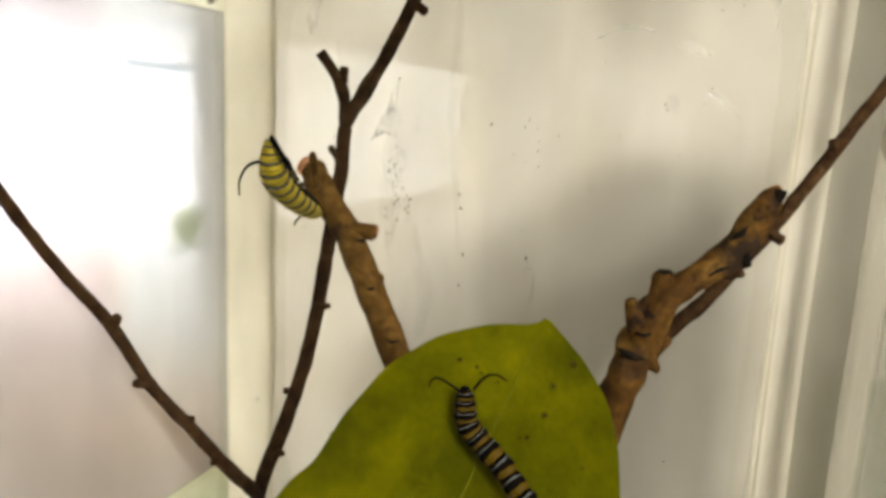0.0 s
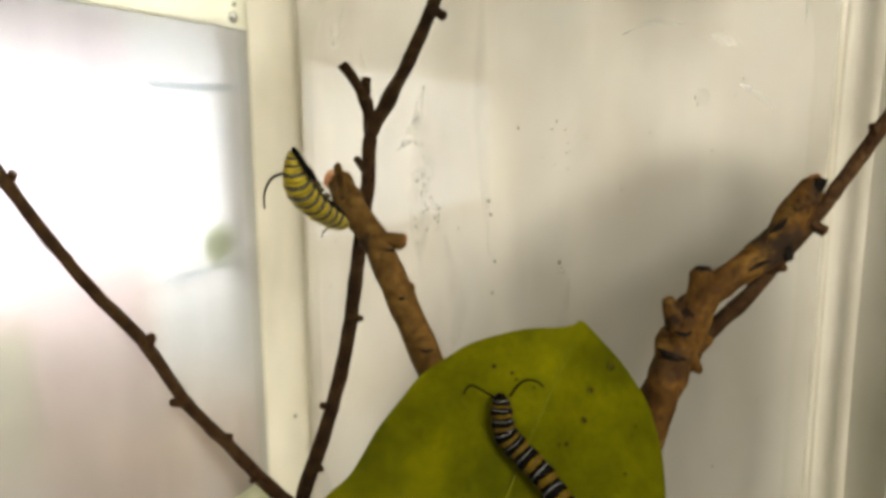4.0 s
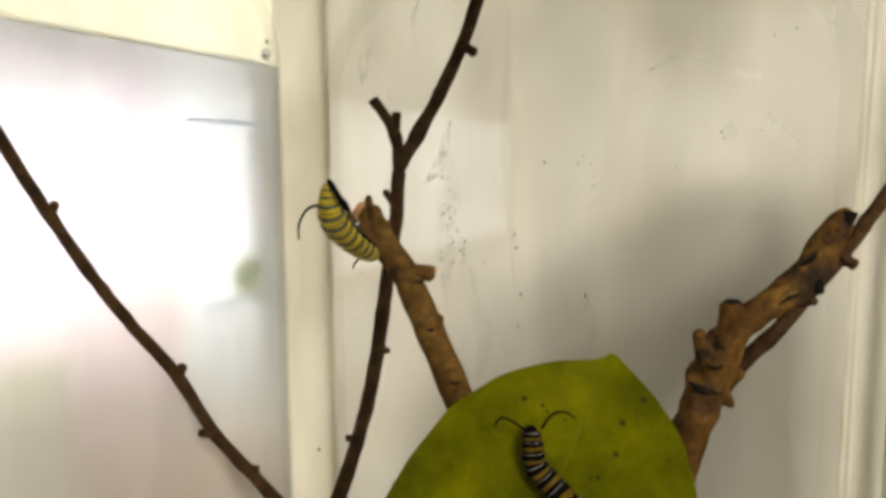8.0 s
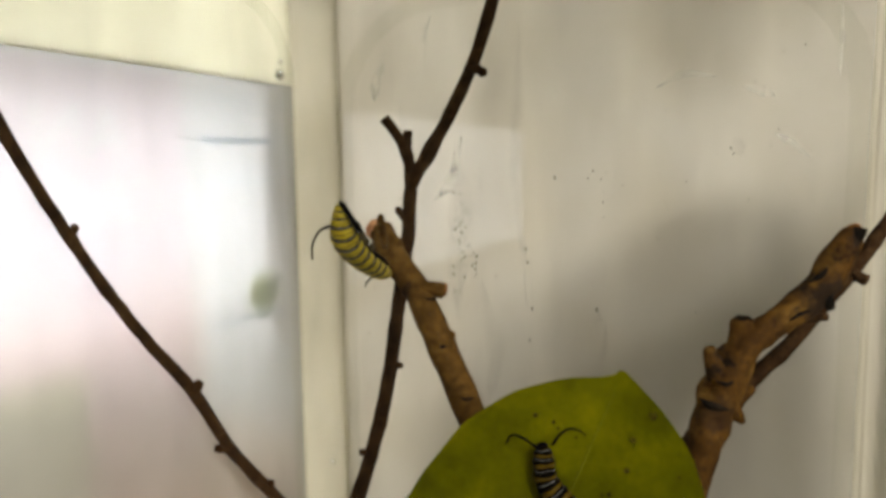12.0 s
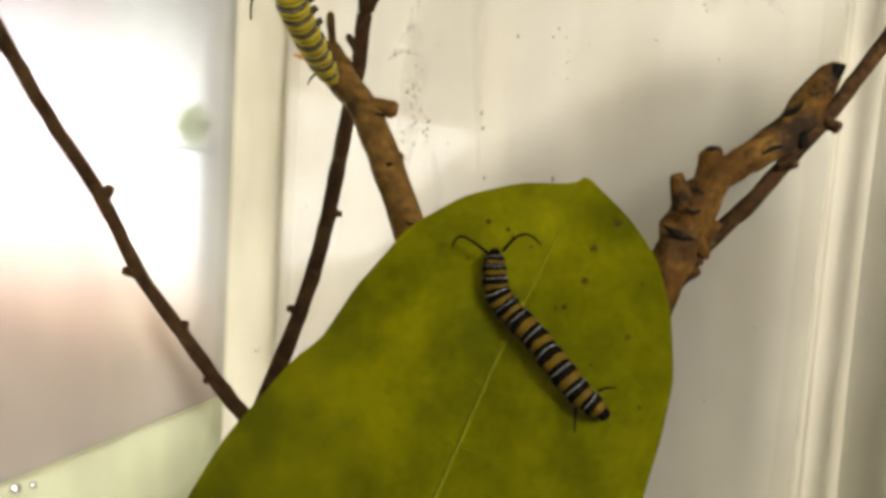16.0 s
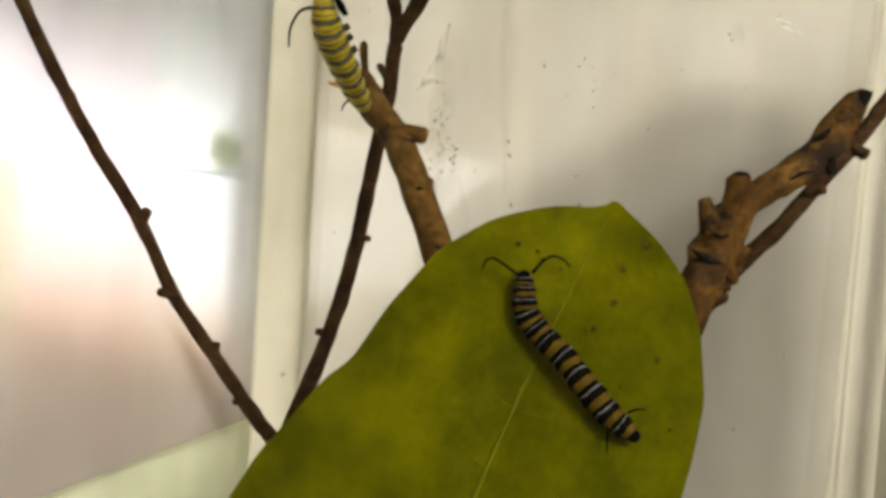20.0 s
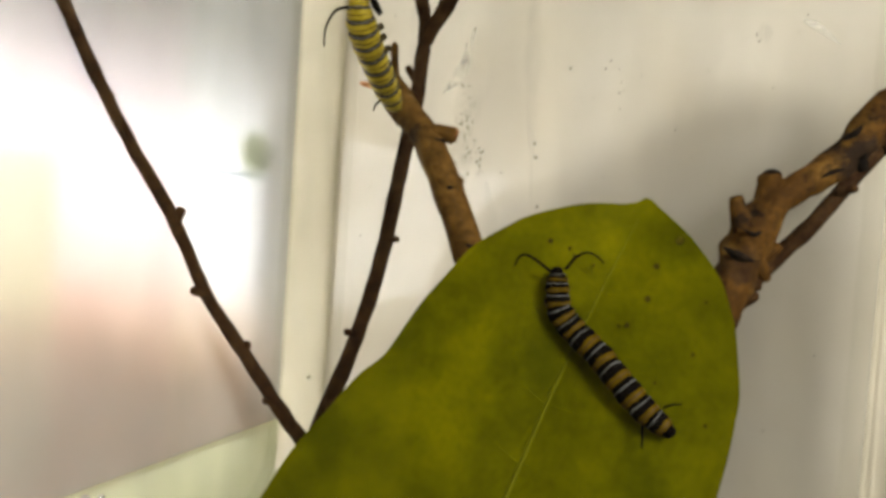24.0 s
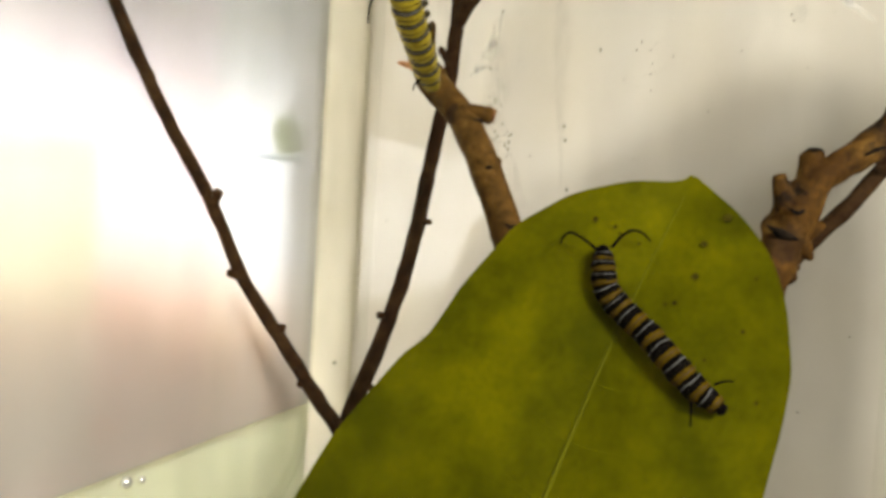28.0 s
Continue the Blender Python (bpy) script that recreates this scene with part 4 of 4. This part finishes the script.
# ---- leaf ----
TIP = Vector((0.0211, 0.1323, 0.1226))
AXIS = Vector((-0.3804, -0.1552, -0.9117)).normalized()
ACROSS = Vector((0.9008, -0.2852, -0.3273)).normalized()
FACE = AXIS.cross(ACROSS).normalized()
if FACE.y > 0:
    FACE = -FACE
LEFT = [(0, 0.0006), (0.0012, 0.0012), (0.0026, 0.0032), (0.0053, 0.0092), (0.0114, 0.0170), (0.0207, 0.0234), (0.0333, 0.0273), (0.0445, 0.0287), (0.0485, 0.0310), (0.065, 0.0349), (0.080, 0.0362), (0.095, 0.034), (0.108, 0.022), (0.113, 0.003)]
RIGHT = [(0, 0.0006), (0.0017, 0.0044), (0.0038, 0.0091), (0.0081, 0.0156), (0.015, 0.0210), (0.0243, 0.0256), (0.0329, 0.0275), (0.0437, 0.0290), (0.060, 0.0300), (0.080, 0.0295), (0.095, 0.027), (0.108, 0.018), (0.113, 0.003)]


def leaf_point(s, w, lift=0.0):
    """A point of the blade s from its tip and w across it; the blade is gently folded along the rib and waves at its edge."""
    fold = -0.0016 * math.exp(-(w / 0.006) ** 2) + 0.0010 * math.sin(s * 95 + 1) * min(1.0, abs(w) / 0.025) ** 2 + 0.0007 * noise.noise(Vector((s * 60, w * 60, 0)))
    fold += 0.0025 * (w / 0.03) ** 2 - 0.0006
    return TIP + AXIS * s + ACROSS * w + FACE * (fold + lift)


def edge(stops, s):
    """The blade's half width, with its outline eased from stop to stop."""
    d = min(0.0018, 0.25 * s)
    return sum(value(stops, s + d * k / 3) for k in range(-3, 4)) / 7


leaf = world_thing("large_leaf", "large broad green leaf with a pale midrib and brown spots", "leaf")
bm = bmesh.new()
NS, NW = 110, 22
grid = []
for i in range(NS + 1):
    s = 0.113 * (i / NS) ** 1.35
    l, r = edge(LEFT, s), edge(RIGHT, s)
    grid.append([bm.verts.new(leaf_point(s, -l + (l + r) * k / (2 * NW))) for k in range(2 * NW + 1)])
for r0, r1 in zip(grid, grid[1:]):
    for k in range(2 * NW):
        bm.faces.new((r0[k], r0[k + 1], r1[k + 1], r1[k]))
bmesh.ops.solidify(bm, geom=bm.faces[:], thickness=0.00045)
bmesh.ops.recalc_face_normals(bm, faces=bm.faces)
part("blade", bm, LEAF, leaf)


def vein(points, r0, r1, lift=0.0):
    bm = bmesh.new()
    tube(bm, [leaf_point(s, w, lift) for s, w in points], lambda f: r0 + (r1 - r0) * f, 6)
    return bm


part("midrib", vein([(0.004 + 0.109 * k / 60, -0.0006 * math.sin(k * 0.12)) for k in range(61)], 0.00010, 0.00075), RIB, leaf, "pale yellow green midrib")
for k in range(9):
    for side in (-1, 1):
        s0 = 0.018 + 0.0105 * k
        reach = 0.8 * value(RIGHT if side > 0 else LEFT, max(0.003, s0 - 0.01))
        bm = vein([(s0 - 0.35 * reach * (f / 10) ** 1.3, side * reach * f / 10) for f in range(11)], 0.00014, 0.00007, -0.00006)
        part("side_vein", bm, LEAF, leaf)
for s, w, r in ((0.0052, 0.0077, 0.0011), (0.0106, 0.0061, 0.0008), (0.0161, 0.0070, 0.0008), (0.0139, -0.0115, 0.0007), (0.0137, -0.0080, 0.0005), (0.0144, -0.0068, 0.0004), (0.0146, -0.0033, 0.0004), (0.0221, 0.0046, 0.0004), (0.0214, 0.0058, 0.0006), (0.0130, 0.0154, 0.0004), (0.0214, 0.0169, 0.0005), (0.0306, 0.0228, 0.0004), (0.0280, 0.0135, 0.0004)):
    bm = bmesh.new()
    r *= 0.7
    bm.faces.new([bm.verts.new(leaf_point(s + r * math.cos(2 * math.pi * k / 9) * (1 + 0.3 * math.sin(3.1 * k)), w + r * math.sin(2 * math.pi * k / 9), 0.00032)) for k in range(9)])
    bmesh.ops.recalc_face_normals(bm, faces=bm.faces)
    part("spot", bm, SPOT, leaf, "dark brown feeding spot", smooth=False)
bm = bmesh.new()
foot = leaf_point(0.1125, 0.0)
tube(bm, spline([foot + AXIS * -0.004, foot, foot + Vector((-0.004, 0.004, -0.006)), Vector((foot.x - 0.005, foot.y + 0.012, 0.0105))], 12), lambda f: 0.0013, 10)
part("stalk", bm, RIB, leaf, "short leaf stalk")


# ---- caterpillars ----
DARK_BANDS = [(0.00, 0.14, 1), (0.14, 0.185, 2), (0.185, 0.58, 1), (0.58, 0.72, 0), (0.72, 0.78, 3), (0.78, 0.90, 0), (0.90, 1.0, 1)]
LIGHT_BANDS = [(0.00, 0.08, 4), (0.08, 0.15, 2), (0.15, 0.28, 4), (0.28, 0.60, 0), (0.60, 0.67, 3), (0.67, 0.95, 0), (0.95, 1.0, 4)]


def caterpillar(name, text, path, back, radius, count=11, feelers=(), bands=None, face=None, skin=None):
    """A banded caterpillar along path from head to tail; back(p) gives the way its back faces."""
    thing = world_thing(name, text, "caterpillar", "caterpillars in the jar")
    steps = 14 * count
    pts = spline(path, steps)
    girth = ([(0, 0.30), (0.1, 0.46), (0.22, 0.66), (0.36, 0.94), (0.45, 1.02)] if face else [(0, 0.62), (0.05, 0.78), (0.14, 0.92), (0.35, 1.0)]) + [(0.6, 1.0), (0.75, 1.0), (0.90, 0.92), (1.0, 0.62)]

    def frame_at(i):
        way = (pts[min(i + 1, steps)] - pts[max(i - 1, 0)]).normalized()
        top = back - way * back.dot(way)
        top.normalize()
        return way, top, way.cross(top)

    sides = 20
    for seg in range(count):
        bm = bmesh.new()
        rings, marks = [], sorted({b[0] for b in bands} | {1.0} | {0.12, 0.45, 0.63, 0.86})
        for f in marks:
            x = (seg + f) * 14
            i = min(int(x), steps - 1)
            p = pts[i].lerp(pts[i + 1], x - i)
            way, top, side = frame_at(i)
            r = radius * value(girth, x / steps) * (0.93 + 0.09 * math.sin(math.pi * f) + 0.015 * math.sin(6 * math.pi * f))
            ring = []
            for k in range(sides):
                a = 2 * math.pi * k / sides
                flat = 0.82 if math.sin(a) < 0 else 0.95
                slant = 0.0 if f in (0.0, 1.0) else radius * 0.10 * noise.noise(Vector((2.1 * math.cos(a) + 5 * seg, 2.1 * math.sin(a), 3 * f)))
                swell = 1 + 0.05 * noise.noise(Vector((1.5 * math.cos(a), 1.5 * math.sin(a) + 7, 0.35 * x)))
                ring.append(bm.verts.new(p + way * slant + (side * math.cos(a) + top * math.sin(a) * flat) * r * swell))
            rings.append(ring)
        for j, (r0, r1) in enumerate(zip(rings, rings[1:])):
            mid = (marks[j] + marks[j + 1]) / 2
            mat = next(m for lo, hi, m in bands if lo <= mid < hi)
            for k in range(sides):
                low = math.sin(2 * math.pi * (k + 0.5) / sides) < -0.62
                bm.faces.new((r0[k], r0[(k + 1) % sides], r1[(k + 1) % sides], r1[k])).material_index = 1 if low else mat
        bm.faces.new(rings[0])
        bm.faces.new(rings[-1])
        bmesh.ops.recalc_face_normals(bm, faces=bm.faces)
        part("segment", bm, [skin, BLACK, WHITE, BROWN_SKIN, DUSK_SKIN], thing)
    # head, with pale stripes, and the black tail plate
    for nm, i, f, r in (("head", 0, -0.08, 0.46), ("tail_plate", steps, 0.12, 0.45)):
        way, top, side = frame_at(i)
        bm = bmesh.new()
        m = Matrix((side, top, way)).transposed().to_4x4()
        m.translation = pts[i] + way * radius * f * 1.2
        shape = (1.05, 0.95, 0.85, 1)
        if nm == "head" and face:
            tube(bm, spline(face, 20), lambda f: value([(0, 0.0003), (0.12, 0.0005), (0.5, 0.0005), (0.75, 0.0007), (1, 0.0004)], f), 9, 0.5, True, 7.0)
            bmesh.ops.recalc_face_normals(bm, faces=bm.faces)
        else:
            bmesh.ops.create_uvsphere(bm, u_segments=16, v_segments=10, radius=radius * r, matrix=m @ Matrix.Diagonal(shape))
        part(nm, bm, BLACK, thing, "black bowed head" if nm == "head" else "black tail plate")
    for points, r in feelers:
        bm = bmesh.new()
        tube(bm, spline(points, 18), lambda f, r=r: r * (1 - 0.5 * f), 7)
        part("feeler", bm, BLACK, thing, "thin black feeler")
    for share, kind in [(x, "leg") for x in (0.05, 0.11, 0.18)] + [(x, "proleg") for x in ((0.46, 0.54, 0.62) if face else (0.42, 0.52, 0.62, 0.72, 0.95))]:
        i = int(share * steps)
        way, top, side = frame_at(i)
        for sign in (-1, 1):
            r = radius * value(girth, share)
            base = pts[i] + side * sign * r * 0.45 - top * r * 0.6
            end = base - top * r * ((0.35 if face else 0.75) if kind == "leg" else 0.42) + side * sign * r * 0.1
            bm = bmesh.new()
            w = 0.00045 if kind == "leg" else 0.0007
            tube(bm, [base, base.lerp(end, 0.5), end], lambda f, w=w, kind=kind: w * (1 - (0.6 if kind == "leg" else 0.15) * f), 8)
            part(kind, bm, BLACK if kind == "leg" or not face else DUSK_SKIN, thing)
    return thing


def on_leaf(s, w, lift):
    return leaf_point(s, w, lift)


LIFT = 0.0019
leaf_caterpillar = caterpillar("leaf_caterpillar", "caterpillar banded black, darkened yellow and white, resting on the leaf",
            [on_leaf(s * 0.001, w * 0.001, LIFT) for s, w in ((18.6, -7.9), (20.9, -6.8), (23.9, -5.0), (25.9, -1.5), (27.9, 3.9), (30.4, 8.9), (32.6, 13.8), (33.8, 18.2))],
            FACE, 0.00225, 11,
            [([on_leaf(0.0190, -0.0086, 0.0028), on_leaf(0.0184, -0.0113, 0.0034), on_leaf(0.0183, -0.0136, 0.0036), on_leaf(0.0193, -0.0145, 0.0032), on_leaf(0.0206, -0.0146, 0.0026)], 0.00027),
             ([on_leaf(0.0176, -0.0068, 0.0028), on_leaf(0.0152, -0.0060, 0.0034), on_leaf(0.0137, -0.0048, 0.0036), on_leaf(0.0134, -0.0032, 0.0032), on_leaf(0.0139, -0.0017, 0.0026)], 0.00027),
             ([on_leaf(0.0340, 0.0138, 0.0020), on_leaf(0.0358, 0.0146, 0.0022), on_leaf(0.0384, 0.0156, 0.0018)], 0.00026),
             ([on_leaf(0.0310, 0.0162, 0.0030), on_leaf(0.0300, 0.0172, 0.0036), on_leaf(0.0294, 0.0184, 0.0034)], 0.00022)], DARK_BANDS, None, YELLOW_DARKENED)
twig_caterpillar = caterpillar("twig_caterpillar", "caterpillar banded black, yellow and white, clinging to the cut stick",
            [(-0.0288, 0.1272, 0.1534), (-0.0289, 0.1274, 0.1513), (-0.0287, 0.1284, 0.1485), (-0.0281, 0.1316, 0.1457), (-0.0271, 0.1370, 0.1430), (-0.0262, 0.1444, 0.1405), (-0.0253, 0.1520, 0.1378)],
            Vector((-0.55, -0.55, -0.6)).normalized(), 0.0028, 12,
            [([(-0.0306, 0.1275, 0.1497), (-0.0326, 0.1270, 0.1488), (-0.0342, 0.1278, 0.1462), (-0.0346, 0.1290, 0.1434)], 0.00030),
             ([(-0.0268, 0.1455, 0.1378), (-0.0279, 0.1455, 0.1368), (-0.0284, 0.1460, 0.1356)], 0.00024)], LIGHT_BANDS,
            [(-0.0286, 0.1262, 0.1540), (-0.0272, 0.1258, 0.1521), (-0.0262, 0.1262, 0.1502), (-0.0251, 0.1268, 0.1485)], YELLOW_RAISED)


def motions():
    """The leaf caterpillar shifts its head a little and swings its feelers; all else holds still."""
    moved = [o for o in leaf_caterpillar.children if o.name.split(".")[0] in ("head", "feeler")][:3]
    bases = [on_leaf(0.0186, -0.0079, LIFT), on_leaf(0.0190, -0.0086, 0.0028), on_leaf(0.0176, -0.0068, 0.0028)]
    turns = (0.0, 5.0, 16.0)
    for ob, base, turn in zip(moved, bases, turns):
        rows = []
        for t, share in ((0.0, 0.6), (3.5, 0.7), (7.0, 1.0), (11.5, 1.0), (14.6, 0.0), (21.0, 0.05), (28.0, 0.0)):
            m = Matrix.Translation(base) @ Matrix.Rotation(radians(turn * share), 4, FACE) @ Matrix.Translation(-base)
            rows.append((t, Matrix.Translation(share * (0.0005 * ACROSS - 0.0001 * AXIS)) @ m))
        walk(ob, rows)


motions()
